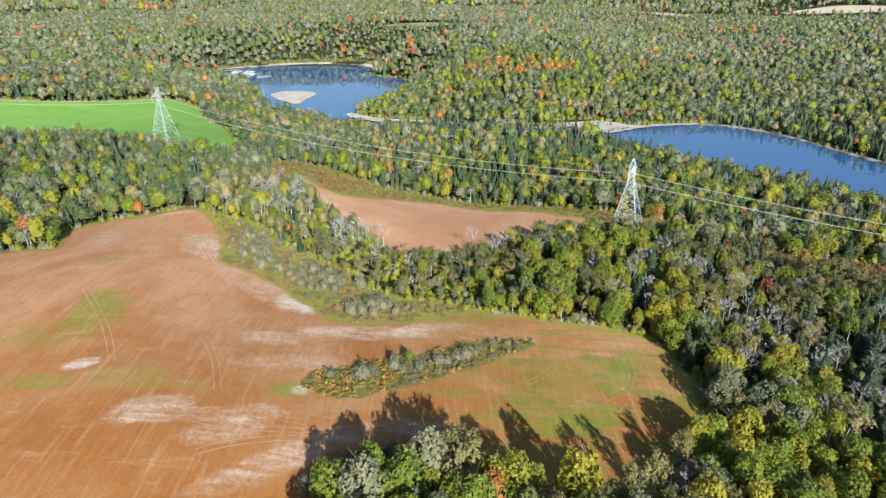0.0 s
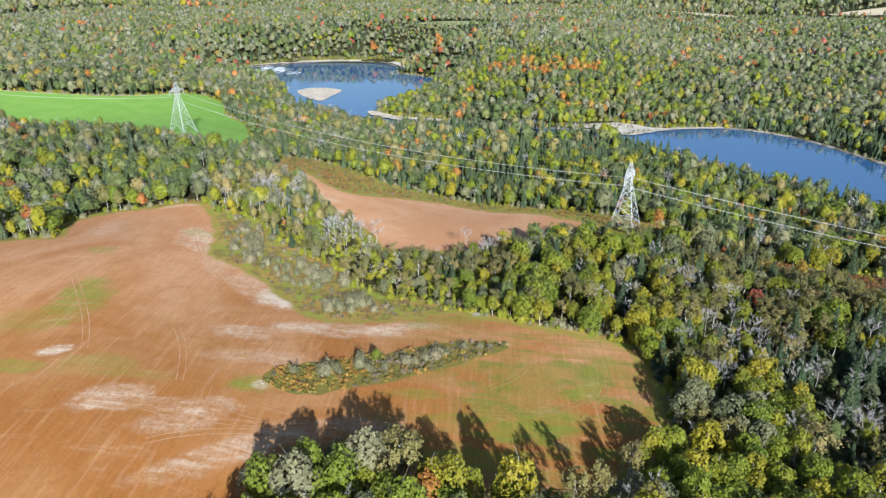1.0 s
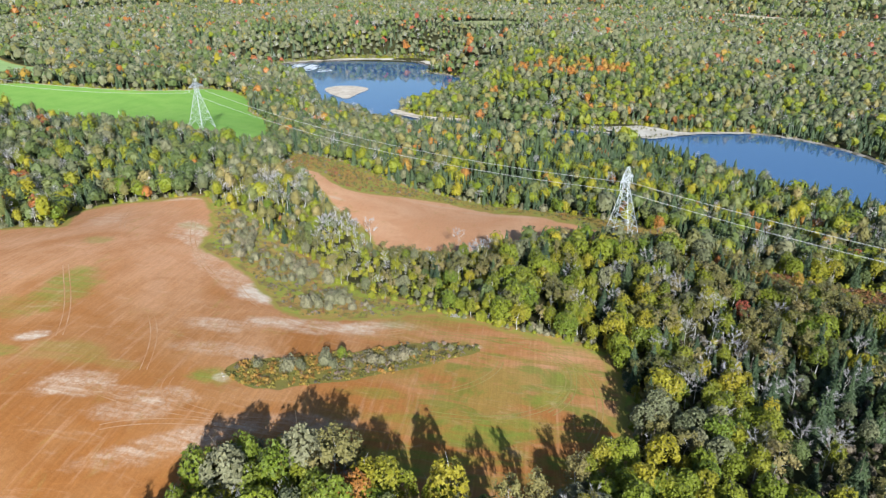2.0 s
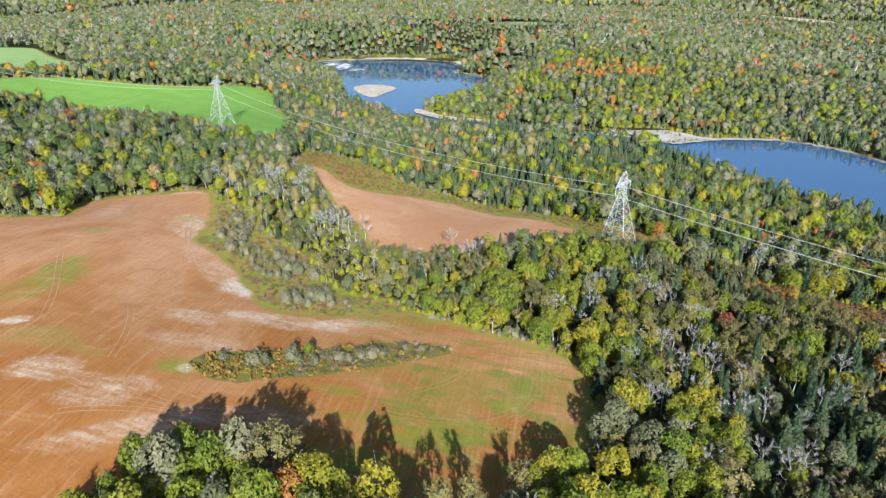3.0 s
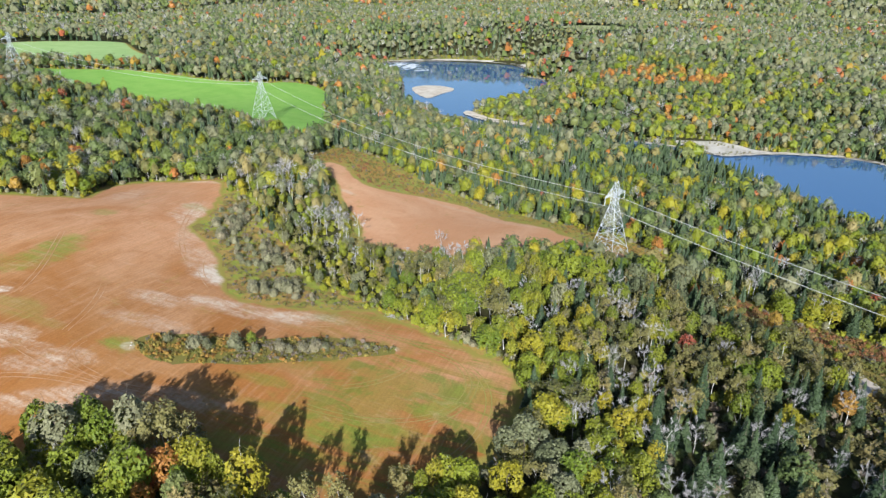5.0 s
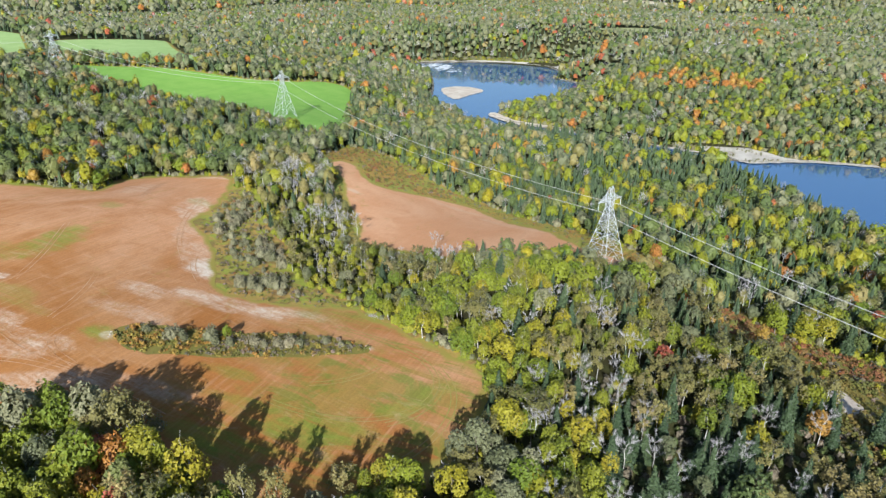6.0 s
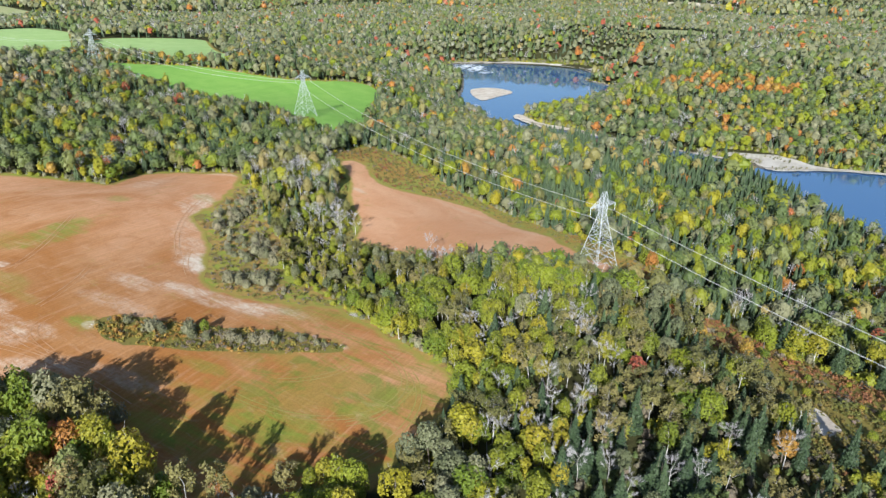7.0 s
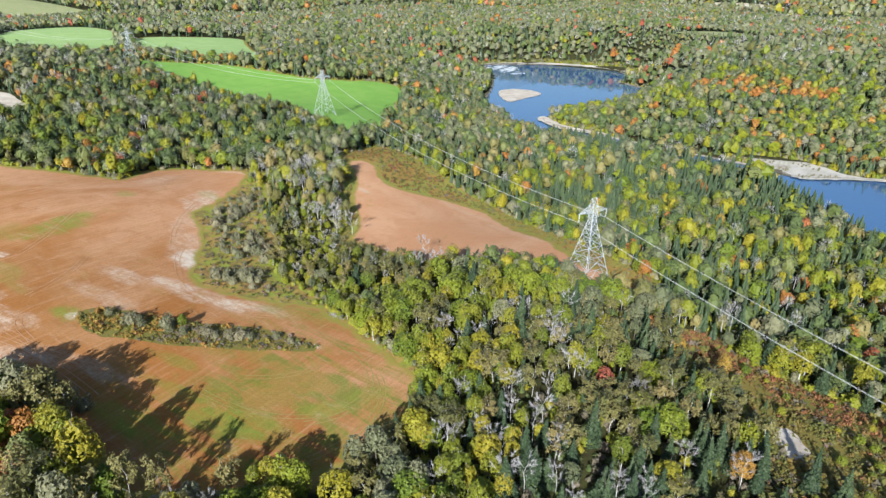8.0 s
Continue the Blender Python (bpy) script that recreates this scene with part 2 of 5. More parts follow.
        for x, y, rx, ry, turn, f in ((-55, 208, 7, 10, 25, 0.9), (-38, 188, 12, 4, 5, 0.45), (-18, 191, 14, 3, 10, 0.45), (-107, 156, 6, 3, 20, 0.7), (-41, 149, 3.0, 2.5, 0, 0.55), (30.5, 193, 2.0, 1.6, 0, 0.5)):
            col = n.mix(n.math("MULTIPLY", n.math("MULTIPLY", n.spot(x, y, rx, ry, turn, broken), n.math("MULTIPLY", n.math("MULTIPLY_ADD", rake[0], 0.6, 0.4), n.math("MULTIPLY_ADD", crumb, 0.5, 0.5))), f), col, (0.68, 0.57, 0.46))
    else:
        for x, y, rx, ry, turn, f in ((-62, 337, 6, 3, 0, 0.6), (-20, 376, 30, 3, -12, 0.25), (30, 352, 26, 3, -25, 0.25)):
            col = n.mix(n.math("MULTIPLY", n.spot(x, y, rx, ry, turn, broken), f), col, (0.58, 0.42, 0.30))
    weeds = n.math("MULTIPLY", n.step(n.noise(0.16, 8, 0.75, stretch=(1, 0.4, 1), turn=-30, warp=0.8), 0.55, 0.68), 0.38)
    col = n.mix(weeds, col, (0.33, 0.235, 0.060))
    dust = n.math("MULTIPLY", n.step(n.noise(0.22, 8, 0.75, stretch=(0.22, 1, 1), turn=50, warp=0.8), 0.54, 0.70), 0.26)
    col = n.mix(dust, col, (0.56, 0.38, 0.25))
    rows = 0.13 if green_side else 0.05
    furrow = n.step(n.noise(1.1, 5, 0.7, stretch=(1, 0.05, 1), turn=-32, warp=0.15), 0.4, 0.62)
    col = n.mix(rows, col, n.mix(furrow, (0.3, 0.3, 0.3), (0.75, 0.75, 0.75)), "OVERLAY")
    col = n.mix(0.45 if green_side else 0.3, col, n.mix(fine, (0.25, 0.25, 0.25), (0.95, 0.95, 0.95)), "OVERLAY")
    edge = n.add("ShaderNodeAttribute")
    edge.attribute_name = "edge"
    rim = n.math("ADD", edge.outputs["Fac"], n.math("MULTIPLY", n.math("SUBTRACT", broken, 0.5), 7.0))
    col = n.mix(n.step(rim, 3.2, 0.4), col, n.mix(mid, (0.27, 0.28, 0.05), (0.36, 0.25, 0.07)))
    n.bump(n.math("ADD", n.math("MULTIPLY", streak, 0.6), fine), 0.5, 0.25)
    return n.done(col, 0.95, 0.1)


def grass_material(name, a, b, c, bare):
    n = Nodes(name)
    mid, fine, lines = n.noise(0.05, 5, 0.6), n.noise(0.7, 5, 0.7), n.noise(0.25, 4, 0.6, stretch=(1, 0.05, 1), turn=20)
    col = n.mix(n.step(mid, 0.35, 0.65), a, b)
    col = n.mix(n.math("MULTIPLY", n.step(lines, 0.5, 0.7), 0.35), col, c)
    col = n.mix(n.math("MULTIPLY", n.step(n.noise(0.11, 5, 0.6), 0.55, 0.7), bare), col, (0.22, 0.13, 0.06))
    col = n.mix(0.35, col, n.mix(fine, (0.25, 0.25, 0.25), (0.9, 0.9, 0.9)), "OVERLAY")
    n.bump(fine, 0.6, 0.3)
    return n.done(col, 0.9, 0.15)


def sand_material(name, a, b):
    n = Nodes(name)
    col = n.mix(n.step(n.noise(0.08, 6, 0.6, warp=0.6), 0.38, 0.66), a, b)
    col = n.mix(0.3, col, n.mix(n.noise(0.9, 5, 0.7), (0.3, 0.3, 0.3), (0.9, 0.9, 0.9)), "OVERLAY")
    n.bump(n.noise(0.6, 6, 0.7), 0.4, 0.3)
    return n.done(col, 0.9, 0.2)


def water_material():
    n = Nodes("river_water")
    n.bump(n.noise(0.25, 4, 0.6, stretch=(1, 0.4, 1), turn=30), 0.06, 0.10)
    n.put(n.bsdf.inputs["IOR"], 3.6)
    breeze = n.step(n.noise(0.012, 5, 0.6, stretch=(1, 0.35, 1), turn=25), 0.40, 0.62)
    # part of the sky's reflection is put into the blue base colour
    return n.done((0.045, 0.125, 0.290), n.math("MULTIPLY_ADD", breeze, 0.10, 0.02), 0.5)


def foam_material():
    n = Nodes("white_water")
    f = n.step(n.noise(0.10, 6, 0.7, stretch=(1, 0.25, 1), turn=-40, warp=1.0), 0.46, 0.60)
    n.bump(n.noise(0.3, 5, 0.7), 0.5, 0.3)
    return n.done(n.mix(f, (0.062, 0.140, 0.270), (0.85, 0.87, 0.88)), n.math("MULTIPLY_ADD", f, 0.6, 0.08), 0.5)


def leaf_material(name, low, mid, high, glow=0.18, haze_sheen=0.08):
    """Foliage: the tree's own tint, a leaf-to-leaf change, a patchy change through the crown and a cool sheen that
    imitates distance haze.
    """
    n = Nodes(name)
    own, info, geo = n.add("ShaderNodeAttribute"), n.add("ShaderNodeObjectInfo"), n.add("ShaderNodeNewGeometry")
    own.attribute_name = "tint"
    tint = n.math("FRACT", n.math("ADD", own.outputs["Fac"], info.outputs["Random"]))
    leaf = geo.outputs["Random Per Island"]
    t = n.math("MULTIPLY_ADD", n.math("SUBTRACT", leaf, 0.5), 0.10, tint)
    col = n.mix(n.step(t, 0.0, 0.55), low, mid)
    col = n.mix(n.step(t, 0.6, 1.0), col, high)
    sprig = n.step(n.noise(2.6, 4, 0.75), 0.34, 0.66)
    col = n.mix(n.math("MULTIPLY_ADD", leaf, 0.25, 0.4), col, n.mix(sprig, (0.24, 0.24, 0.24), (0.80, 0.80, 0.80)), "OVERLAY")
    n.bump(sprig, 0.4, 0.15)
    # bluish sheen put on the leaves in place of haze over distant woods
    n.put(n.bsdf.inputs["Sheen Weight"], haze_sheen)
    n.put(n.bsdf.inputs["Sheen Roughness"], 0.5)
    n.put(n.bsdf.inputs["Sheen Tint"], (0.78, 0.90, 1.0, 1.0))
    n.done(col, 0.5, 0.4)
    thin = n.add("ShaderNodeBsdfTranslucent", Color=col)
    both = n.add("ShaderNodeMixShader", Fac=glow)
    n.put(both.inputs[1], n.bsdf.outputs[0])
    n.put(both.inputs[2], thin.outputs[0])
    n.put(n.out.inputs[0], both.outputs[0])
    return n.mat


def bark_material(name, a, b):
    n = Nodes(name)
    col = n.mix(n.step(n.noise(1.5, 5, 0.7, stretch=(1, 1, 0.35)), 0.42, 0.62), a, b)
    n.bump(n.noise(3.0, 4, 0.7), 0.4, 0.05)
    return n.done(col, 0.85, 0.2)


def steel_material():
    n = Nodes("galvanised_steel")
    col = n.mix(n.noise(0.8, 4, 0.6), (0.42, 0.45, 0.48), (0.58, 0.61, 0.64))
    n.put(n.bsdf.inputs["Metallic"], 0.25)
    return n.done(col, n.math("MULTIPLY_ADD", n.noise(2.5), 0.25, 0.4), 0.5)


def floor_material():
    n = Nodes("forest_floor")
    big, mid, fine = n.noise(0.03, 5, 0.6), n.noise(0.15, 6, 0.65), n.noise(1.1, 5, 0.7)
    col = n.mix(n.step(mid, 0.4, 0.62), (0.042, 0.038, 0.017), (0.058, 0.060, 0.021))
    col = n.mix(n.math("MULTIPLY", n.step(big, 0.52, 0.68), 0.6), col, (0.075, 0.075, 0.024))
    col = n.mix(0.4, col, n.mix(fine, (0.2, 0.2, 0.2), (0.85, 0.85, 0.85)), "OVERLAY")
    edge = n.add("ShaderNodeAttribute")
    edge.attribute_name = "edge"
    rim = n.math("ADD", edge.outputs["Fac"], n.math("MULTIPLY", n.math("SUBTRACT", n.noise(0.2, 5, 0.6), 0.5), 7.0))
    grass = n.mix(n.step(n.noise(0.09, 5, 0.65, warp=1.0), 0.42, 0.58), (0.27, 0.30, 0.050), (0.38, 0.25, 0.075))
    grass = n.mix(n.math("MULTIPLY", n.step(mid, 0.47, 0.6), 0.75), grass, (0.22, 0.14, 0.060))
    grass = n.mix(0.4, grass, n.mix(fine, (0.2, 0.2, 0.2), (0.85, 0.85, 0.85)), "OVERLAY")
    col = n.mix(n.step(rim, 6.5, 2.0), col, grass)
    n.bump(mid, 0.7, 0.8)
    return n.done(col, 0.95, 0.1)


MAT_SOIL_ONE, MAT_SOIL_TWO = soil_material("ploughed_soil", True), soil_material("ploughed_soil_far", False)
MAT_FLOOR, MAT_WATER, MAT_STEEL = floor_material(), water_material(), steel_material()
MAT_MEADOW = grass_material("green_crop", (0.20, 0.37, 0.065), (0.24, 0.41, 0.080), (0.17, 0.32, 0.06), 0.0)
# the same green crop, with distance haze put into its colour
MAT_HAZED_CROP = grass_material("hazed_green_crop", (0.30, 0.43, 0.15), (0.35, 0.47, 0.18), (0.26, 0.38, 0.12), 0.0)
MAT_STUBBLE = grass_material("stubble", (0.52, 0.44, 0.30), (0.58, 0.50, 0.36), (0.44, 0.38, 0.24), 0.0)
MAT_HAY = grass_material("hay", (0.30, 0.33, 0.14), (0.36, 0.36, 0.18), (0.26, 0.30, 0.12), 0.1)
MAT_HEATH = grass_material("heath", (0.19, 0.18, 0.044), (0.24, 0.18, 0.046), (0.16, 0.17, 0.038), 0.3)
MAT_WEEDS = grass_material("gold_weeds", (0.20, 0.17, 0.040), (0.17, 0.16, 0.038), (0.24, 0.16, 0.040), 0.4)
MAT_VERGE = grass_material("rough_grass", (0.27, 0.29, 0.060), (0.36, 0.22, 0.060), (0.25, 0.27, 0.055), 0.3)
MAT_SAND = sand_material("pale_sand", (0.50, 0.42, 0.33), (0.68, 0.60, 0.50))
MAT_PATH = sand_material("trodden_sand", (0.44, 0.36, 0.28), (0.66, 0.58, 0.50))
MAT_ROCK = sand_material("shore_rock", (0.11, 0.095, 0.07), (0.33, 0.30, 0.26))
MAT_BEACH = grass_material("beach_sand", (0.46, 0.42, 0.36), (0.60, 0.55, 0.48), (0.22, 0.23, 0.10), 0.7)
MAT_FOAM = foam_material()
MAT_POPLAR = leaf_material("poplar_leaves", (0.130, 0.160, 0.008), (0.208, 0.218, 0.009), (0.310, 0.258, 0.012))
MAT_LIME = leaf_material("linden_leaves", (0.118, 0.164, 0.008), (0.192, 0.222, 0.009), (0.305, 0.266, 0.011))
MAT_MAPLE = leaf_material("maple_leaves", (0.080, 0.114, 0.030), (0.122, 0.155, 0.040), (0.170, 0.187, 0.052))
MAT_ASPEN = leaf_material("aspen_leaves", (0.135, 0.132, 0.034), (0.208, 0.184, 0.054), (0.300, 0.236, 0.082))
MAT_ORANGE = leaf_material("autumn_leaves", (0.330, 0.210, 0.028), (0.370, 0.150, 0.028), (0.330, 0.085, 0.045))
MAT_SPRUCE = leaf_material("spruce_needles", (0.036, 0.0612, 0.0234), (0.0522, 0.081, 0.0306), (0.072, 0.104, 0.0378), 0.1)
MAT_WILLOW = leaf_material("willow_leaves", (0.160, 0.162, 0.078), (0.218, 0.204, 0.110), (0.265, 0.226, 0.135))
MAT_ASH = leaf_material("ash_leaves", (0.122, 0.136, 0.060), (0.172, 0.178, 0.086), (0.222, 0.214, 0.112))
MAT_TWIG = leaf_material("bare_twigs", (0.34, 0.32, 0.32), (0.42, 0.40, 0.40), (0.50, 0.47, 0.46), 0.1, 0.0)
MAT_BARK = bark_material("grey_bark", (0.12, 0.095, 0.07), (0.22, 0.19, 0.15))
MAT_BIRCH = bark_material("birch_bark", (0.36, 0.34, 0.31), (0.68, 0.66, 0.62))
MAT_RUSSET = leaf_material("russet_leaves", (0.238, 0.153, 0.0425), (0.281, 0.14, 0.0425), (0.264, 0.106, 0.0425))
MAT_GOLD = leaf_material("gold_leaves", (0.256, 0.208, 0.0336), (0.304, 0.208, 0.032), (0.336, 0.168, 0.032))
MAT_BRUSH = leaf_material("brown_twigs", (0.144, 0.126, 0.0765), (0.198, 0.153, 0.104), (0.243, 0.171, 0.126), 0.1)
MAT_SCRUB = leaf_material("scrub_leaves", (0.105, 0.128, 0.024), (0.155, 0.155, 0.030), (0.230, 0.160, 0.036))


# ---- meshes ----
def mesh_of(name, verts, faces, material, smooth=False, **values):
    """A mesh from arrays of places and of corners (three or four a face); values: one number a vertex, by name."""
    verts, faces = np.asarray(verts, np.float32), np.asarray(faces, np.int32)
    me = bpy.data.meshes.new(name)
    me.vertices.add(len(verts))
    me.vertices.foreach_set("co", verts.ravel())
    me.loops.add(faces.size)
    me.loops.foreach_set("vertex_index", faces.ravel())
    me.polygons.add(len(faces))
    me.polygons.foreach_set("loop_start", np.arange(0, faces.size, faces.shape[1], dtype=np.int32))
    me.polygons.foreach_set("use_smooth", np.full(len(faces), smooth))
    for key, value in values.items():
        me.attributes.new(key, "FLOAT", "POINT").data.foreach_set("value", np.asarray(value, np.float32))
    me.materials.append(material)
    me.update(calc_edges=True)
    return me


def part(name, me, parent, label=""):
    ob = new(name, me)
    ob.parent = parent
    return tagged(ob, label)


# ---- ground, fields, water ----
def graded(low, high, fine, start, end, grow=1.12):
    """Lines at every fine metres from start to end, wider and wider outside."""
    lines = list(np.arange(start, end + 0.1, fine))
    step = fine
    while lines[-1] < high:
        step = min(step * grow, 170)
        lines.append(lines[-1] + step)
    step = fine
    while lines[0] > low:
        step = min(step * grow, 170)
        lines.insert(0, lines[0] - step)
    return np.array(lines)


gx, gy = graded(-5200, 5200, 5.0, -330, 330), graded(-900, 5600, 5.0, 60, 480, 1.06)
GX, GY = np.meshgrid(gx, gy)
corner = np.arange(GX.size).reshape(GX.shape)
quads = np.stack([corner[:-1, :-1], corner[:-1, 1:], corner[1:, 1:], corner[1:, :-1]], -1).reshape(-1, 4)
openness = np.full(GX.size, 999.0)
close = (GX.ravel() > -1100) & (GX.ravel() < 420) & (GY.ravel() < 900)
for line in (field_one, verge_two, meadow, meadow_far, meadow_hump, clearing, grassy):
    openness[close] = np.minimum(openness[close], signed(line, GX.ravel()[close], GY.ravel()[close]))
beside, across = np.array(TOWERS[0]) - np.array(TOWERS[1]), np.stack([GX.ravel() - TOWERS[1][0], GY.ravel() - TOWERS[1][1]], -1)
along = across @ beside / np.hypot(*beside)
strip = np.abs(across[:, 0] * beside[1] - across[:, 1] * beside[0]) / np.hypot(*beside) - 12
openness = np.where((along > 48) & (along < 360), np.minimum(openness, strip), openness)
ground = new("ground", mesh_of("ground", np.stack([GX, GY, height(GX, GY)], -1).reshape(-1, 3), quads, MAT_FLOOR, True, edge=openness))
tagged(ground, "brown and green forest floor under autumn woods", "ground", kind="structure")


far_ovals = []


def sheet(name, outline, step, lift, material, label, category, level=None, wobble=0.0):
    """A thin sheet that lies on the land inside an outline."""
    line = []
    for a, b in zip(outline, np.roll(outline, -1, 0)):
        cuts = max(1, int(np.hypot(*(b - a)) / step))
        line += [a + (b - a) * k / cuts for k in range(cuts)]
    line = np.array(line)
    if wobble:
        s = np.cumsum(np.hypot(*(line - np.roll(line, 1, 0)).T))
        side = np.roll(line, -1, 0) - np.roll(line, 1, 0)
        side = np.stack([side[:, 1], -side[:, 0]], -1) / (np.hypot(*side.T)[:, None] + 1e-6)
        line = line + side * (wobble * (np.sin(s / 2.3) * np.sin(s / 7.1 + 1) + 0.5 * np.sin(s / 1.1)))[:, None]
    lo, hi = line.min(0), line.max(0)
    X, Y = np.meshgrid(np.arange(lo[0], hi[0], step), np.arange(lo[1], hi[1], step))
    inner = np.stack([X.ravel(), Y.ravel()], -1)
    inner = inner[signed(line, inner[:, 0], inner[:, 1]) < -0.6 * step]
    pts = np.concatenate([line, inner])
    edges = [(k, (k + 1) % len(line)) for k in range(len(line))]
    v, _, f, *_ = geometry.delaunay_2d_cdt([Vector(p) for p in pts], edges, [], 1, 1e-4)
    v = np.array([tuple(p) for p in v])
    f = np.array([t if (v[t[1]] - v[t[0]])[0] * (v[t[2]] - v[t[0]])[1] > (v[t[1]] - v[t[0]])[1] * (v[t[2]] - v[t[0]])[0] else t[::-1] for t in f])
    z = height(v[:, 0], v[:, 1]) + lift if level is None else np.full(len(v), level)
    me = mesh_of(name, np.c_[v, z], f, material, True, edge=-signed(line, v[:, 0], v[:, 1]))
    return tagged(new(name, me), label, category, kind="structure")


sheet("field", field_one, 4.0, 0.09, MAT_SOIL_ONE, "ploughed orange-brown field with pale dry patches and green tinge", "field", wobble=0.8)
sheet("grass_verge", verge_two, 4.0, 0.05, MAT_VERGE, "rough grass and orange weeds round a ploughed field", "verge", wobble=0.8)
sheet("field", field_two, 4.0, 0.11, MAT_SOIL_TWO, "smaller ploughed orange-brown field between woods", "field", wobble=0.6)
sheet("meadow", meadow, 6.0, 0.15, MAT_MEADOW, "bright green crop field below a power line", "field", wobble=1.5)
sheet("meadow", meadow_far, 12.0, 0.3, MAT_HAZED_CROP, "far green crop field between woods", "field")
sheet("meadow", meadow_hump, 12.0, 0.3, MAT_HAZED_CROP, "far green crop field on a rise", "field")
sheet("meadow", pale_field, 14.0, 0.4, MAT_HAY, "small pale green hayfield far in the woods", "field")
for fx, fy, fa, fb, material, label in ((640, 1990, 110, 110, MAT_STUBBLE, "pale stubble field far off in the woods"), (1330, 2110, 240, 70, MAT_STUBBLE, "wide pale stubble field far off"),
                                        (-2200, 1290, 330, 160, MAT_HAY, "pale green hayfield far off"), (-190, 2920, 300, 95, MAT_STUBBLE, "long pale field near the far hills"), (90, 2560, 150, 70, MAT_STUBBLE, "narrow pale field near the far hills")):
    ring = np.linspace(0, 2 * np.pi, 28, endpoint=False)
    oval = np.stack([fx + fa * np.cos(ring) * (1 + 0.2 * np.sin(3 * ring + fx)), fy + fb * np.sin(ring) * (1 + 0.2 * np.sin(2 * ring + fy))], -1)
    far_ovals.append(oval)
    sheet("meadow", oval, 40.0, 2.5, material, label, "field")
sheet("sand_patch", rounded(PATCH), 0.45, 0.3, MAT_PATH, "bare pale sand in a cleared strip", "sand", wobble=0.45)
sheet("grass_verge", clearing, 4.0, 0.07, MAT_HEATH, "cleared strip with orange scrub below a power line", "verge", wobble=1.5)
sheet("grass_verge", island, 3.0, 0.16, MAT_WEEDS, "uncut grassy island with orange weeds in a field", "verge", wobble=0.8)
sheet("sand_pit", sand_pit, 6.0, 0.2, MAT_SAND, "pale open sand between woods", "sand", wobble=1.5)
sheet("water", water_line, 12.0, 0.0, MAT_WATER, "dark blue still river reflecting sky and woods", "river", level=WATER_LEVEL)
sheet("sandbar", rounded(SANDBAR), 6.0, 0, MAT_SAND, "pale sandbar in the river", "sandbar", level=WATER_LEVEL + 0.35, wobble=1.0)
sheet("beach", rounded(BEACH), 5.0, 0, MAT_BEACH, "white sandy river beach", "beach", level=WATER_LEVEL + 0.9, wobble=1.5)
sheet("beach", rounded(POINT_SAND), 5.0, 0, MAT_SAND, "narrow pale beach below a wooded point", "beach", level=WATER_LEVEL + 0.9, wobble=1.0)
sheet("shore_rocks", rounded(FAR_ROCKS), 6.0, 1.3, MAT_BEACH, "bare pale rock along the far shore", "rocks", wobble=2.0)
out = np.roll(water_line, -1, 0) - np.roll(water_line, 1, 0)
out = np.stack([-out[:, 1], out[:, 0]], -1) / (np.hypot(*out.T)[:, None] + 1e-6)
out *= np.where(signed(water_line, *(water_line + out).T) > 0, 1, -1)[:, None]
steps = np.arange(len(water_line))
broad = 0.6 * (2.0 + 1.6 * np.sin(steps / 2.1) + 1.2 * np.sin(steps / 0.9 + 1) + rng.uniform(0, 1.5, len(steps))).clip(0.6)[:, None]
broad[(water_line[:, 0] > -20) & (water_line[:, 0] < 100)] = 0.2
rim = np.stack([water_line - out * 1.5, water_line + out * broad], 1).reshape(-1, 2)
rim_z = np.tile([WATER_LEVEL + 0.1, WATER_LEVEL + 1.1], len(water_line))
k = np.arange(len(water_line))
around = np.stack([2 * k, 2 * k + 1, 2 * ((k + 1) % len(k)) + 1, 2 * ((k + 1) % len(k))], -1)
tagged(new("shore", mesh_of("shore", np.c_[rim, rim_z], around, MAT_ROCK, True)), "narrow pale stony shore round the river", "shore", kind="structure")
sheet("rapids", rounded(RAPIDS), 8.0, 0, MAT_FOAM, "white water where rapids enter the river", "rapids", level=WATER_LEVEL + 0.12, wobble=4.0)


# ---- wheel tracks on the field ----
def track(points, material, label, gauge=1.9, width=0.32):
    """Two ribbons that follow a bend over the field, as a tractor's wheels left them."""
    p = np.array(points, float)
    t = np.linspace(0, len(p) - 1, 12 * (len(p) - 1) + 1)
    fit = [np.polyval(np.polyfit(np.arange(len(p)), p[:, k], min(3, len(p) - 1)), t) for k in (0, 1)]
    mid = np.stack(fit, -1)
    d = np.gradient(mid, axis=0)
    side = np.stack([-d[:, 1], d[:, 0]], -1) / np.hypot(*d.T)[:, None]
    verts, faces = [], []
    for wheel in (-gauge / 2, gauge / 2):
        at = sum(len(v) for v in verts)
        w = width * (0.7 + 0.5 * rng.uniform(0, 1, len(mid)))[:, None]
        a, c = mid + side * (wheel - w / 2), mid + side * (wheel + w / 2)
        both = np.stack([a, c], 1).reshape(-1, 2)
        verts.append(np.c_[both, height(both[:, 0], both[:, 1]) + 0.16])
        k = at + 2 * np.arange(len(mid) - 1)
        faces.append(np.stack([k, k + 2, k + 3, k + 1], -1))
    me = mesh_of("wheel_track", np.concatenate(verts), np.concatenate(faces), material, True)
    return tagged(new("wheel_track", me), label, "track", kind="structure")


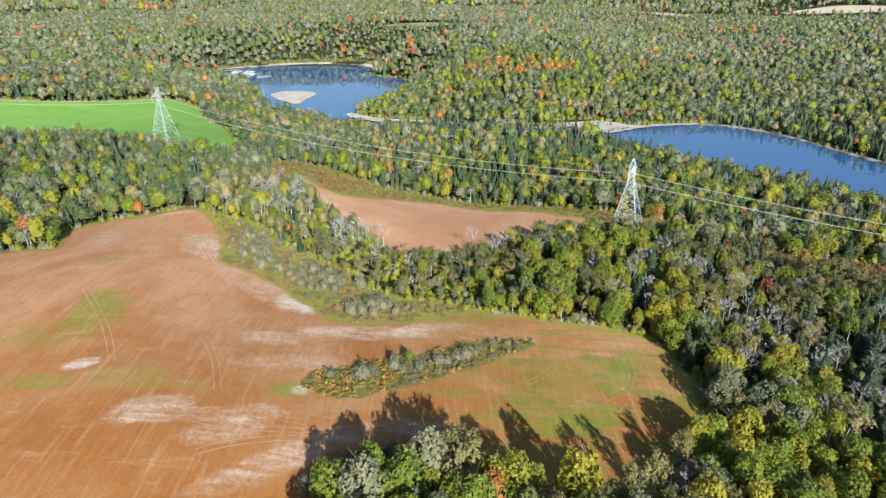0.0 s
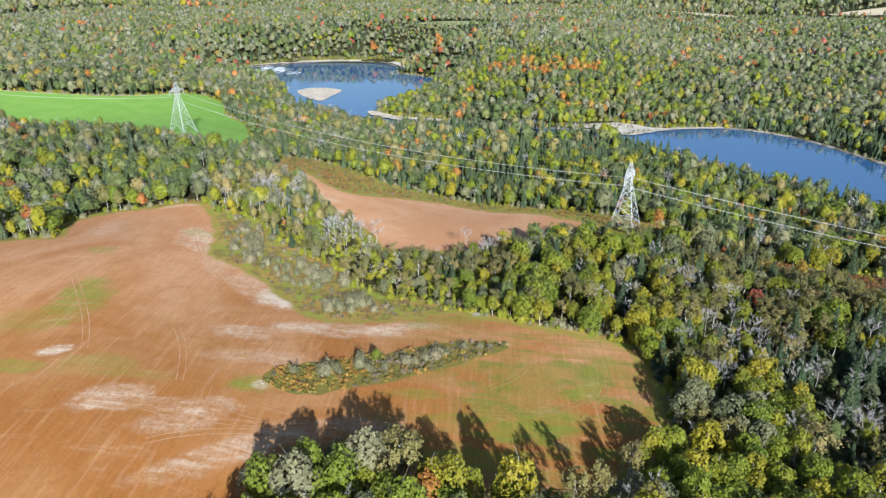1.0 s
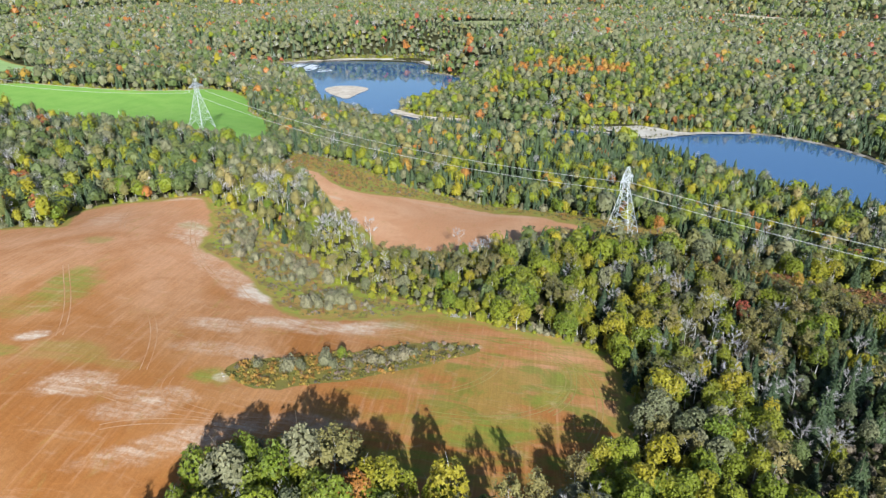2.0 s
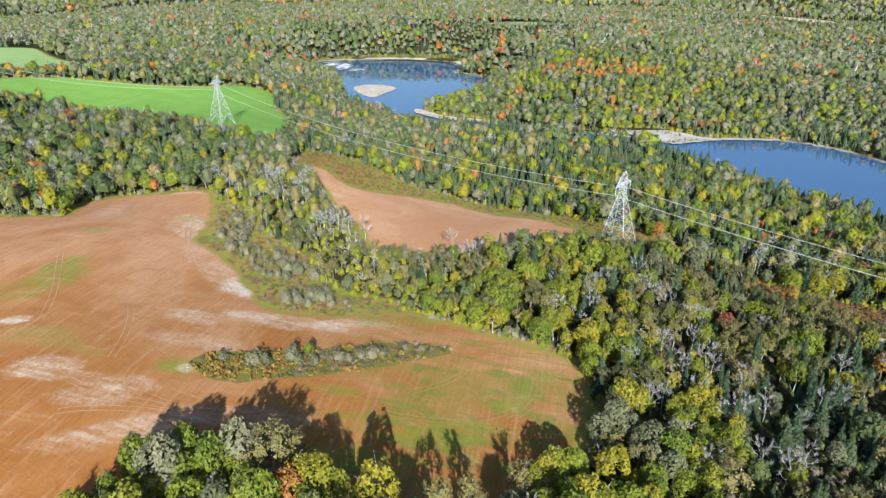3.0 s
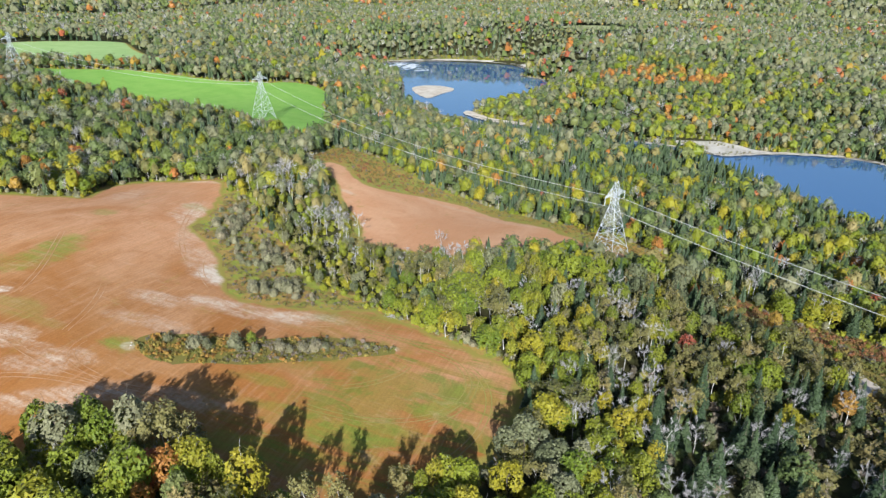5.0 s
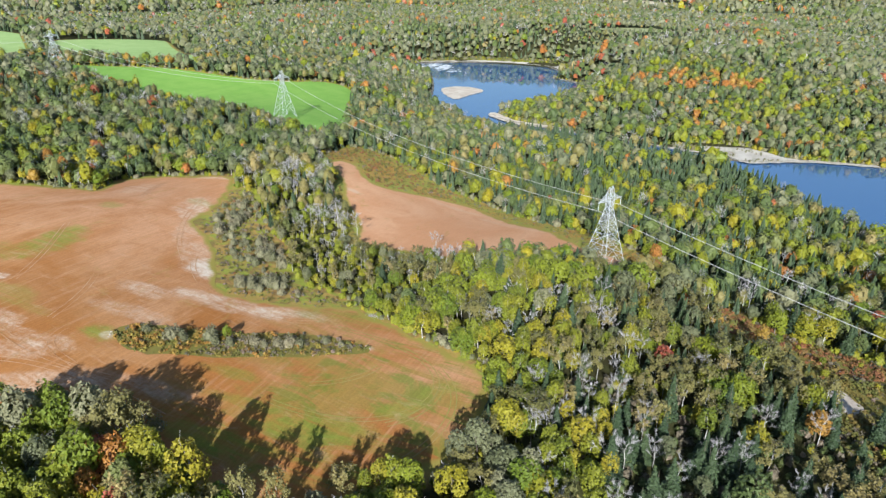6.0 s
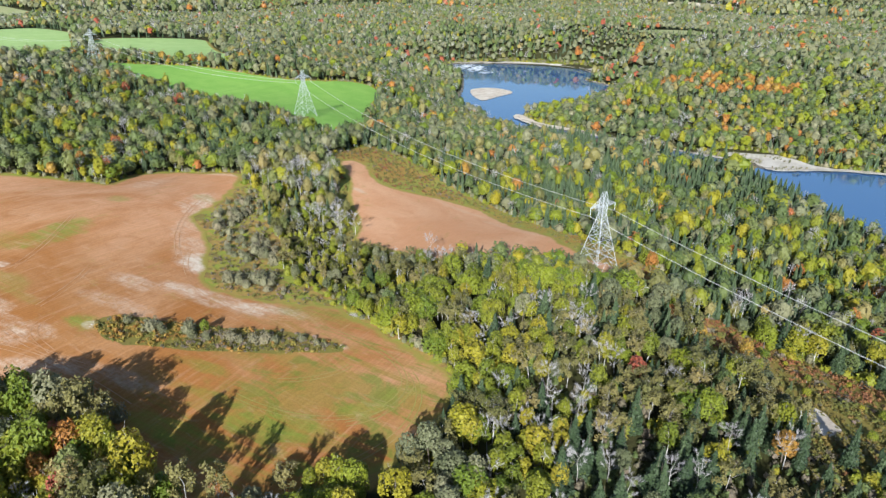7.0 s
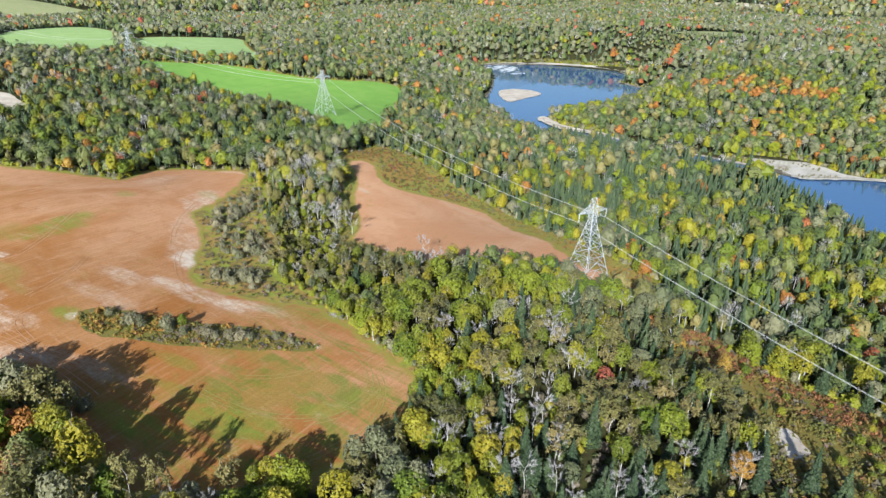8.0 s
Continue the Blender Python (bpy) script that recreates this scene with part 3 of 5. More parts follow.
MAT_TRACK = sand_material("pressed_soil", (0.42, 0.21, 0.09), (0.50, 0.31, 0.18))
MAT_TRACK_GREEN = grass_material("track_grass", (0.27, 0.25, 0.06), (0.36, 0.24, 0.09), (0.20, 0.17, 0.05), 0.5)
for way in ([(-79, 177), (-72, 167), (-67, 157), (-63, 146)], [(-54, 145), (-51, 137), (-44, 134), (-36, 133)], [(-130, 205), (-117, 188), (-107, 174), (-98, 158)],
            [(-113, 272), (-105, 256), (-96, 238), (-82, 222), (-64, 206)], [(-60, 121), (-42, 128), (-20, 131), (0, 131)], [(-66, 214), (-52, 200), (-34, 190), (-12, 190), (6, 199)],
            [(-150, 300), (-152, 285), (-146, 268), (-136, 250)], [(-75, 136), (-50, 131), (-26, 134), (-8, 140)]):
    track(way, MAT_TRACK, "pale wheel tracks pressed into a ploughed field")
for way in ([(39, 185), (37, 178), (32, 171), (25, 165)], [(20, 152), (45, 158), (60, 170), (60, 186), (44, 197), (14, 199)], [(66, 150), (70, 165), (68, 180), (58, 192)], [(55, 160), (62, 172), (62, 186)]):
    track(way, MAT_TRACK_GREEN, "green wheel tracks in sprouting field soil", 1.8, 0.35)


# ---- trees ----
LOOSE = 0.55


def cards(centres, normals, size, r, fold=0.2):
    """Small leaf sprays, one bent triangle each."""
    k = len(centres)
    n = normals + r.normal(0, LOOSE, (k, 3))
    n /= np.linalg.norm(n, axis=1)[:, None] + 1e-9
    u = np.cross(n, r.normal(0, 1, (k, 3)))
    u /= np.linalg.norm(u, axis=1)[:, None] + 1e-9
    w = np.cross(n, u)
    s = (size * r.uniform(0.6, 1.35, k))[:, None]
    v = np.stack([centres + u * s, centres - u * s * 0.6 + w * s * 0.75 - n * s * fold, centres - u * s * 0.6 - w * s * 0.75], 1)
    return v.reshape(-1, 3), np.arange(3 * k).reshape(-1, 3)


def sphere_points(k, r):
    p = r.normal(0, 1, (k, 3))
    return p / np.linalg.norm(p, axis=1)[:, None]


def broad_crown(k, size, r, tall, wide, base, lobes=9, core=0):
    """Leaf sprays on the many swelling lobes of a domed crown, which starts at base; core: sides of the dense leaf mass inside."""
    half = (tall - base) / 2
    level = 1 - (np.arange(lobes) + 0.5) / lobes * 1.42 + r.normal(0, 0.05, lobes)
    level = level.clip(-0.5, 0.98)
    a = np.arange(lobes) * 2.4 + r.uniform(0, 6.3) + r.normal(0, 0.25, lobes)
    ring = np.sqrt(1 - level**2)
    out = np.stack([np.cos(a) * ring, np.sin(a) * ring, level], -1)
    big = r.uniform(0.30, 0.46, lobes) * (1.25 if lobes < 8 else 1.0)
    lobe = out * (1.0 - big + r.normal(0, 0.07, lobes))[:, None]
    which = r.choice(lobes, k, p=big**2 / (big**2).sum())
    d = sphere_points(k, r) + 0.9 * out[which]
    d /= np.linalg.norm(d, axis=1)[:, None] + 1e-9
    c = lobe[which] + d * (big[which] * (0.82 + 0.25 * r.uniform(0, 1, k) + r.exponential(0.04, k)))[:, None]
    c = c * (wide, wide, half) + (0, 0, base + half)
    # crowns with a core, the farther ones, tilt sprays up to catch the haze sheen
    leaves = cards(c, 0.8 * d + 0.5 * out[which] + (0, 0, 0.6 if core else 0.2), size, r)
    return joined([leaves, leaf_mass(r, core, wide * 0.74, half * 0.74, base + half)]) if core else leaves


def leaf_mass(r, sides, wide, half, middle):
    """The uneven dense inside of a crown, open below."""
    t = np.arange(sides) * 2 * np.pi / sides
    rings = []
    levels = ((-0.55, 0.8), (0.15, 1.0), (0.72, 0.66)) if sides > 4 else ((-0.4, 1.0), (0.5, 0.85))
    for level, girth in levels:
        reach = wide * girth * r.uniform(0.8, 1.15, sides)
        rings.append(np.stack([np.cos(t + level) * reach, np.sin(t + level) * reach, middle + half * (level + r.normal(0, 0.10, sides))], -1))
    v = np.concatenate([*rings, [(0, 0, middle + half)]])
    k, j = np.arange(sides), (np.arange(sides) + 1) % sides
    low = [n * sides for n in range(len(levels) - 1)]
    f = [np.stack([lo + k, lo + j, lo + sides + k], -1) for lo in low] + [np.stack([lo + j, lo + sides + j, lo + sides + k], -1) for lo in low]
    top = len(levels) * sides
    f.append(np.stack([top - sides + k, top - sides + j, np.full(sides, top)], -1))
    return v, np.concatenate(f)


def skirts(r, tall, wide, base, tiers, sides):
    """A conifer's boughs, whorl under whorl, each a drooping skirt with a ragged hem."""
    pieces = []
    for n in range(tiers):
        lo = base + (tall - base) * (n / tiers) ** 0.9
        hi = min(tall, lo + (tall - base) * (2.1 / tiers))
        reach = wide * (1 - n / tiers) ** 0.85 * np.where(np.arange(2 * sides) % 2, r.uniform(0.45, 0.7, 2 * sides), r.uniform(0.8, 1.2, 2 * sides))
        t = np.arange(2 * sides) * np.pi / sides + r.uniform(0, 6.3)
        hem = np.stack([np.cos(t) * reach, np.sin(t) * reach, lo + r.normal(0, 0.12, 2 * sides) - 0.1 * reach], -1)
        k = np.arange(2 * sides)
        pieces.append((np.concatenate([hem, [(*r.normal(0, 0.05, 2), hi)]]), np.stack([k, (k + 1) % (2 * sides), np.full(2 * sides, 2 * sides)], -1)))
    return joined(pieces)


def branching(r, tall, wide, thick, limbs, start=0.32):
    """A tree's skeleton: a bent trunk, rising limbs and their forks; gives the wood and the places and ways of the outer twigs."""
    knee = [np.array([0, 0, -0.4])] + [np.array([*r.normal(0, 0.05 * wide * (1 + k), 2), tall * h]) for k, h in enumerate((0.3, 0.6, 0.86))]
    girth = [thick, thick * 0.75, thick * 0.5, thick * 0.18]
    wood = [stick(knee[k], knee[k + 1], girth[k], girth[k + 1], 6) for k in range(3)]
    tips, ways = [], []
    for n in range(limbs):
        t = start + (0.84 - start) * (n + r.uniform(0, 1)) / limbs
        k = min(2, int(t / 0.29))
        s = knee[k] + (knee[k + 1] - knee[k]) * r.uniform(0.05, 0.95)
        a = 2.4 * n + r.normal(0, 0.3)
        far = wide * r.uniform(0.75, 1.05) * (1.0 - 0.45 * max(0.0, t - 0.45) / 0.4)
        e = s + (np.cos(a) * far, np.sin(a) * far, far * r.uniform(0.75, 1.35))
        e[2] = min(e[2], tall * 0.97)
        m = s + (e - s) * 0.5 + (0, 0, -0.08 * far)
        wood += [stick(s, m, girth[k] * 0.36, girth[k] * 0.2, 4), stick(m, e, girth[k] * 0.2, 0.012, 4)]
        for _ in range(4):
            b = m + (e - m) * r.uniform(0.0, 0.9)
            way = (e - s) / far + r.normal(0, 0.55, 3) + (0, 0, 0.25)
            way /= np.linalg.norm(way)
            tip = b + way * far * r.uniform(0.3, 0.5)
            wood.append(stick(b, tip, girth[k] * 0.12, 0.008, 3))
            for q in (0.35, 0.7, 1.0):
                tips.append(b + (tip - b) * q)
                ways.append(way)
    return joined(wood), np.array(tips), np.array(ways)


def twigs(tips, ways, each, size, r):
    """Thin twigs that fan out from the ends of the boughs."""
    c, up = np.repeat(tips, each, 0), np.repeat(ways, each, 0) + r.normal(0, 0.5, (len(tips) * each, 3)) + (0, 0, 0.2)
    up /= np.linalg.norm(up, axis=1)[:, None]
    side = np.cross(up, r.normal(0, 1, up.shape))
    side /= np.linalg.norm(side, axis=1)[:, None]
    s = (size * r.uniform(0.5, 1.3, len(c)))[:, None]
    v = np.stack([c - side * 0.020, c + side * 0.020, c + up * s], 1)
    return v.reshape(-1, 3), np.arange(3 * len(c)).reshape(-1, 3)


def dome_crown(k, size, r, tall, wide):
    """A low rounded bush of a few swelling lobes that reaches the ground."""
    a, out = r.uniform(0, 6.3, 7), wide * r.uniform(0.1, 0.55, 7)
    lobe = np.stack([np.cos(a) * out, np.sin(a) * out, 0 * a], -1)
    big = r.uniform(0.5, 0.8, 7)
    which, d = r.integers(0, 7, k), sphere_points(k, r)
    d[:, 2] = np.abs(d[:, 2])
    c = lobe[which] + d * big[which][:, None] * r.uniform(0.75, 1.05, k)[:, None] * (wide * 0.75, wide * 0.75, tall * 1.15)
    leaves = cards(c, d + (0, 0, 0.2), size, r)
    return joined([leaves, leaf_mass(r, 5 if k < 100 else 8, wide * 0.62, tall * 0.5, tall * 0.1)]) if tall > 2 else leaves


def spruce_crown(k, size, r, tall, wide, base):
    """Drooping sprays in whorls that narrow to a point."""
    t = 1 - np.sqrt(r.uniform(0, 1, k))
    t = (np.round(t * 15) / 15 + r.normal(0, 0.012, k)).clip(0, 0.99)
    a = r.uniform(0, 2 * np.pi, k)
    a = np.round(a / 0.5) * 0.5 + np.round(t * 15) * 1.7 + r.normal(0, 0.13, k)
    reach = wide * (1 - t) ** 0.95 * r.uniform(0.25, 1.0, k) ** 0.6 + 0.05
    z = base + (tall - base) * t - 0.25 * reach
    c = np.stack([np.cos(a) * reach, np.sin(a) * reach, z], -1)
    n = np.stack([np.cos(a) * 0.8, np.sin(a) * 0.8, np.full(k, 1.1)], -1)
    return cards(c, n, size * (0.55 + 0.6 * (1 - t)), r, 0.1)


def stick(a, b, ra, rb, sides=5):
    a, b = np.array(a, float), np.array(b, float)
    d = (b - a) / (np.linalg.norm(b - a) + 1e-9)
    u = np.cross(d, (0.3, 1, 0.2))
    u /= np.linalg.norm(u)
    w = np.cross(d, u)
    t = np.arange(sides) * 2 * np.pi / sides
    ring = np.cos(t)[:, None] * u + np.sin(t)[:, None] * w
    k = np.arange(sides)
    return np.concatenate([a + ring * ra, b + ring * rb]), np.stack([k, (k + 1) % sides, (k + 1) % sides + sides, k + sides], -1)


def tube(line, thick, sides=5):
    """One unbroken round strand along a line of places."""
    p = np.array([tuple(q) for q in line])
    d = np.gradient(p, axis=0)
    u = np.cross(d, (0.3, 1.0, 0.2))
    u /= np.linalg.norm(u, axis=1)[:, None]
    w = np.cross(u, d)
    w /= np.linalg.norm(w, axis=1)[:, None]
    t = np.arange(sides) * 2 * np.pi / sides
    v = p[:, None] + thick * (np.cos(t)[None, :, None] * u[:, None] + np.sin(t)[None, :, None] * w[:, None])
    k, j = np.meshgrid(np.arange(len(p) - 1), np.arange(sides), indexing="ij")
    n = (j + 1) % sides
    return v.reshape(-1, 3), np.stack([k * sides + j, k * sides + n, (k + 1) * sides + n, (k + 1) * sides + j], -1).reshape(-1, 4)


def joined(pieces):
    verts, faces, at = [], [], 0
    for v, f in pieces:
        verts.append(v)
        faces.append(f + at)
        at += len(v)
    return np.concatenate(verts), np.concatenate(faces)


def trunk(r, tall, thick, limbs, reach, start=0.3, lean=0.3):
    """A tapered trunk in three bends with rising limbs."""
    knee = [np.array([0, 0, -0.4]), np.array([*r.normal(0, lean, 2), tall * 0.35]), np.array([*r.normal(0, lean, 2), tall * 0.68]), np.array([*r.normal(0, lean, 2), tall * 0.95])]
    girth = [thick, thick * 0.72, thick * 0.42, thick * 0.10]
    out = [stick(knee[k], knee[k + 1], girth[k], girth[k + 1], 6) for k in range(3)]
    for _ in range(limbs):
        t = r.uniform(start, 0.88)
        k = min(2, int(t / 0.34))
        s = knee[k] + (knee[k + 1] - knee[k]) * r.uniform(0.1, 0.9)
        a, far = r.uniform(0, 2 * np.pi), reach * r.uniform(0.5, 1.0) * (1.15 - 0.6 * t)
        e = s + (np.cos(a) * far, np.sin(a) * far, far * r.uniform(0.8, 1.6))
        out.append(stick(s, e, girth[k] * 0.33, 0.015, 4))
    return joined(out)


def bare_crown(k, r, tall, wide, base, size):
    """Fine twigs that spread in a rounded fan round a bare tree's head."""
    out = sphere_points(k, r)
    out[:, 2] = np.where(out[:, 2] < -0.5, -out[:, 2], out[:, 2])
    far = r.uniform(0.25, 1, k)[:, None] ** 0.6
    half = (tall - base) / 2
    c = out * far * (wide, wide, half) + (0, 0, base + half)
    up = out + (0, 0, 0.6) + r.normal(0, 0.3, (k, 3))
    up /= np.linalg.norm(up, axis=1)[:, None]
    side = np.cross(up, r.normal(0, 1, (k, 3)))
    side /= np.linalg.norm(side, axis=1)[:, None]
    s = (size * r.uniform(0.5, 1.3, k))[:, None]
    v = np.stack([c - up * s * 0.6 - side * s * 0.06, c - up * s * 0.5 + side * s * 0.06, c + up * s * 0.6], 1)
    return v.reshape(-1, 3), np.arange(3 * k).reshape(-1, 3)


# kind: crown's material, trunk's material, height, crown's half width, its start, thing's name, label, group
KINDS = {
    "poplar": (MAT_POPLAR, MAT_BIRCH, 11.0, 2.6, 1.6, "poplar_tree", "tall poplar with yellow-green autumn leaves", "poplars in the wood"),
    "lime": (MAT_LIME, MAT_BARK, 10.2, 3.6, 1.0, "linden_tree", "broad rounded tree with bright yellow-green leaves", "bright broad trees in the wood"),
    "maple": (MAT_MAPLE, MAT_BARK, 10.2, 3.1, 1.4, "maple_tree", "broad leafy tree, still mostly green", "leafy trees in the wood"),
    "aspen": (MAT_ASPEN, MAT_BIRCH, 10.8, 2.8, 2.6, "aspen_tree", "aspen with thin grey-green and tan leaves", "aspens in the wood"),
    "orange": (MAT_ORANGE, MAT_BARK, 9.4, 2.7, 1.4, "red_maple_tree", "maple in orange and red autumn colour", "autumn maples in the wood"),
    "spruce": (MAT_SPRUCE, MAT_BARK, 11.4, 2.3, 0.3, "spruce_tree", "dark green pointed spruce in a mixed wood", "spruces in the wood"),
    "bare": (MAT_TWIG, MAT_BIRCH, 10.8, 2.7, 3.0, "birch_tree", "leafless pale grey birch with white trunk", "bare birches in the wood"),
    "ash": (MAT_ASH, MAT_BARK, 10.2, 3.0, 1.6, "ash_tree", "rounded ash with pale grey-green leaves", "pale ashes in the wood"),
    "shrub": (MAT_WILLOW, MAT_BARK, 4.2, 2.5, 0.0, "willow_shrub", "rounded grey-green willow shrub beside a field", "shrubs at the field's edge"),
    "scrub": (MAT_SCRUB, MAT_BARK, 1.5, 1.4, 0.0, "low_scrub", "low orange scrub in rough grass", "scrub"),
}
ORDER = ("poplar", "lime", "maple", "aspen", "orange", "spruce", "bare", "shrub", "ash")
PLURAL = {"poplar": ("poplar_wood", "yellow-green poplars crowded in a wood"), "lime": ("linden_wood", "bright yellow-green broad trees crowded in a wood"),
          "maple": ("leafy_wood", "green leafy trees crowded in a wood"), "aspen": ("aspen_wood", "grey-green aspens crowded in a wood"),
          "orange": ("autumn_wood", "orange and red maples scattered in a wood"), "spruce": ("spruce_wood", "dark green spruces crowded in a wood"),
          "bare": ("birch_wood", "bare grey birches scattered in a wood"), "shrub": ("willow_scrub", "grey-green willow shrubs beside fields"),
          "ash": ("ash_wood", "pale grey-green ashes crowded in a wood")}


def crown(kind, k, size, r, core=0, tiers=0):
    _, _, tall, wide, base, *_ = KINDS[kind]
    tall, wide = tall * r.uniform(0.9, 1.1), wide * r.uniform(0.88, 1.12)
    if kind == "spruce":
        boughs = skirts(r, tall, wide * (0.62 if k > 200 else 1.0), base, tiers, 3 if tiers < 4 else 5 if tiers < 6 else 6) if tiers else None
        sprays = spruce_crown(k, size, r, tall, wide, base) if k else None
        return joined([p for p in (boughs, sprays) if p])
    if kind in ("shrub", "scrub"):
        return dome_crown(k, size, r, tall, wide)
    if kind == "bare":
        return bare_crown(k, r, tall, wide, base, size)
    if core:
        wide, base = wide * 1.12, base * 0.5
    return broad_crown(k, size, r, tall, wide, base, 22 if k > 400 else 14 if k > 60 else 7, core)


def light_tree(kind, r, thick, limbs, each, size, leaves=0, leaf=0.0):
    """A tree whose boughs show through: its wood, and its crown of twigs and of what leaves are left on them."""
    _, _, tall, wide, *_ = KINDS[kind]
    wood, tips, ways = branching(r, tall * r.uniform(0.92, 1.08), wide * r.uniform(0.9, 1.1), thick, limbs)
    head = [twigs(tips, ways, each, size, r)]
    if leaves:
        pick = r.integers(0, len(tips), leaves)
        spread = r.normal(0, 0.38, (leaves, 3))
        middle = np.array([0, 0, tall * 0.6])
        head.append(cards(tips[pick] + spread, (tips[pick] - middle) / wide + (0, 0, 0.3), leaf, r))
    return wood, joined(head)


r = np.random.default_rng(5)
FINE = {k: [crown(k, c, s, r, tiers=t) for _ in range(5)] for k, c, s, t in (("poplar", 720, 0.35, 0), ("lime", 980, 0.395, 0), ("maple", 820, 0.38, 0), ("ash", 780, 0.365, 0), ("orange", 720, 0.36, 0), ("spruce", 680, 0.45, 9), ("shrub", 420, 0.26, 0))}
STEMS = {k: [trunk(r, KINDS[k][2], t, l, w) for _ in range(5)] for k, t, l, w in (("poplar", 0.16, 6, 2.2), ("lime", 0.22, 7, 3), ("maple", 0.2, 6, 3), ("ash", 0.2, 6, 3), ("orange", 0.2, 6, 2.6), ("spruce", 0.16, 0, 1))}
for kind, how in (("bare", (0.12, 12, 7, 0.9)), ("aspen", (0.11, 11, 2, 0.7, 660, 0.31))):
    STEMS[kind], FINE[kind] = zip(*(light_tree(kind, r, *how) for _ in range(5)))
LOOSE = 0.25
MIDDLE = {k: [crown(k, c, s, r, 7, 7) for _ in range(8)] for k, c, s in (("poplar", 110, 0.62), ("lime", 130, 0.70), ("maple", 115, 0.68), ("ash", 115, 0.64), ("aspen", 110, 0.55), ("orange", 110, 0.64), ("spruce", 24, 0.55), ("bare", 130, 1.0), ("shrub", 60, 0.6), ("scrub", 26, 0.42))}
COARSE = {k: [crown(k, c, s, r, 5, 4) for _ in range(8)] for k, c, s in (("poplar", 24, 0.9), ("lime", 26, 1.0), ("maple", 24, 1.0), ("ash", 24, 0.95), ("aspen", 24, 0.9), ("orange", 24, 0.95), ("spruce", 0, 1.0), ("bare", 50, 1.4), ("shrub", 20, 1.0))}
ROUGH = {k: [crown(k, c, s, r, 4, 2) for _ in range(8)] for k, c, s in (("poplar", 3, 1.7), ("lime", 3, 1.9), ("maple", 3, 1.9), ("ash", 3, 1.9), ("aspen", 3, 1.6), ("orange", 3, 1.7), ("spruce", 0, 2.0), ("bare", 14, 2.6), ("shrub", 6, 1.6))}
POLE = [stick((0, 0, -0.5), (0.2, 0.1, 7.5), 0.15, 0.08, 4), stick((0, 0, -0.5), (-0.3, 0.2, 8.0), 0.13, 0.07, 4), stick((0, 0, -0.5), (0.1, -0.4, 7.0), 0.16, 0.09, 4)]


def jittered(x0, x1, y0, y1, gap):
    X, Y = np.meshgrid(np.arange(x0, x1, gap), np.arange(y0, y1, gap))
    X[::2] += gap / 2
    X, Y = X.ravel(), Y.ravel()
    return X + rng.uniform(-0.45, 0.45, len(X)) * gap, Y + rng.uniform(-0.45, 0.45, len(X)) * gap


def line_offset(x, y, a, b):
    """Metres along and beside the straight line from a to b."""
    (ax, ay), (bx, by) = a, b
    d = math.hypot(bx - ax, by - ay)
    return ((x - ax) * (bx - ax) + (y - ay) * (by - ay)) / d, ((x - ax) * (by - ay) - (y - ay) * (bx - ax)) / d, d


def wood_gap(x, y, wet=4.0):
    """True where trees stand: off the fields, the water, the sand and the cleared line."""
    ok = np.ones(len(x), bool)
    for line, room in ((field_one, 1.6), (verge_two, 0.5), (meadow, 1.5), (meadow_far, 3.0), (meadow_hump, 3.0), (pale_field, 3.0), (water_line, wet), (clearing, 1.0), (sand_pit, 2.0), (grassy, 0.0), (rounded(BEACH), 2.0), (rounded(POINT_SAND), 2.0), (rounded(FAR_ROCKS), 1.0), *((oval, 4.0) for oval in far_ovals)):
        lo, hi = line.min(0) - 10, line.max(0) + 10
        close = (x > lo[0]) & (x < hi[0]) & (y > lo[1]) & (y < hi[1]) & ok
        ok[close] = signed(line, x[close], y[close]) > room
    s, off, d = line_offset(x, y, TOWERS[1], TOWERS[0])
    ok &= ~((s > 52) & (s < d) & (np.abs(off) < 11)) & (np.hypot(x - TOWERS[1][0], y - TOWERS[1][1]) > 9) & (np.hypot((x - 180) / 9, (y - 211) / 13) > 1) & ~((x < -15) & (y < 116) & (signed(field_one, x, y) < 5.5))
    return ok


def seen_side(x, y, low=-62, high=88):
    a = np.degrees(np.arctan2(-(x - 85), y - 10))
    return (a > low) & (a < high) & (x < 0.85 * y + 60) & ((x > -100) | (y > 30 + (168 - x) * 0.38))


def patchy(x, y, size, shift):
    return 0.5 + 0.25 * (np.sin(x / size + shift + 1.7 * np.sin(y / size * 0.7)) + np.sin(y / size * 1.1 - shift + 1.3 * np.sin(x / size * 0.8 + shift)))


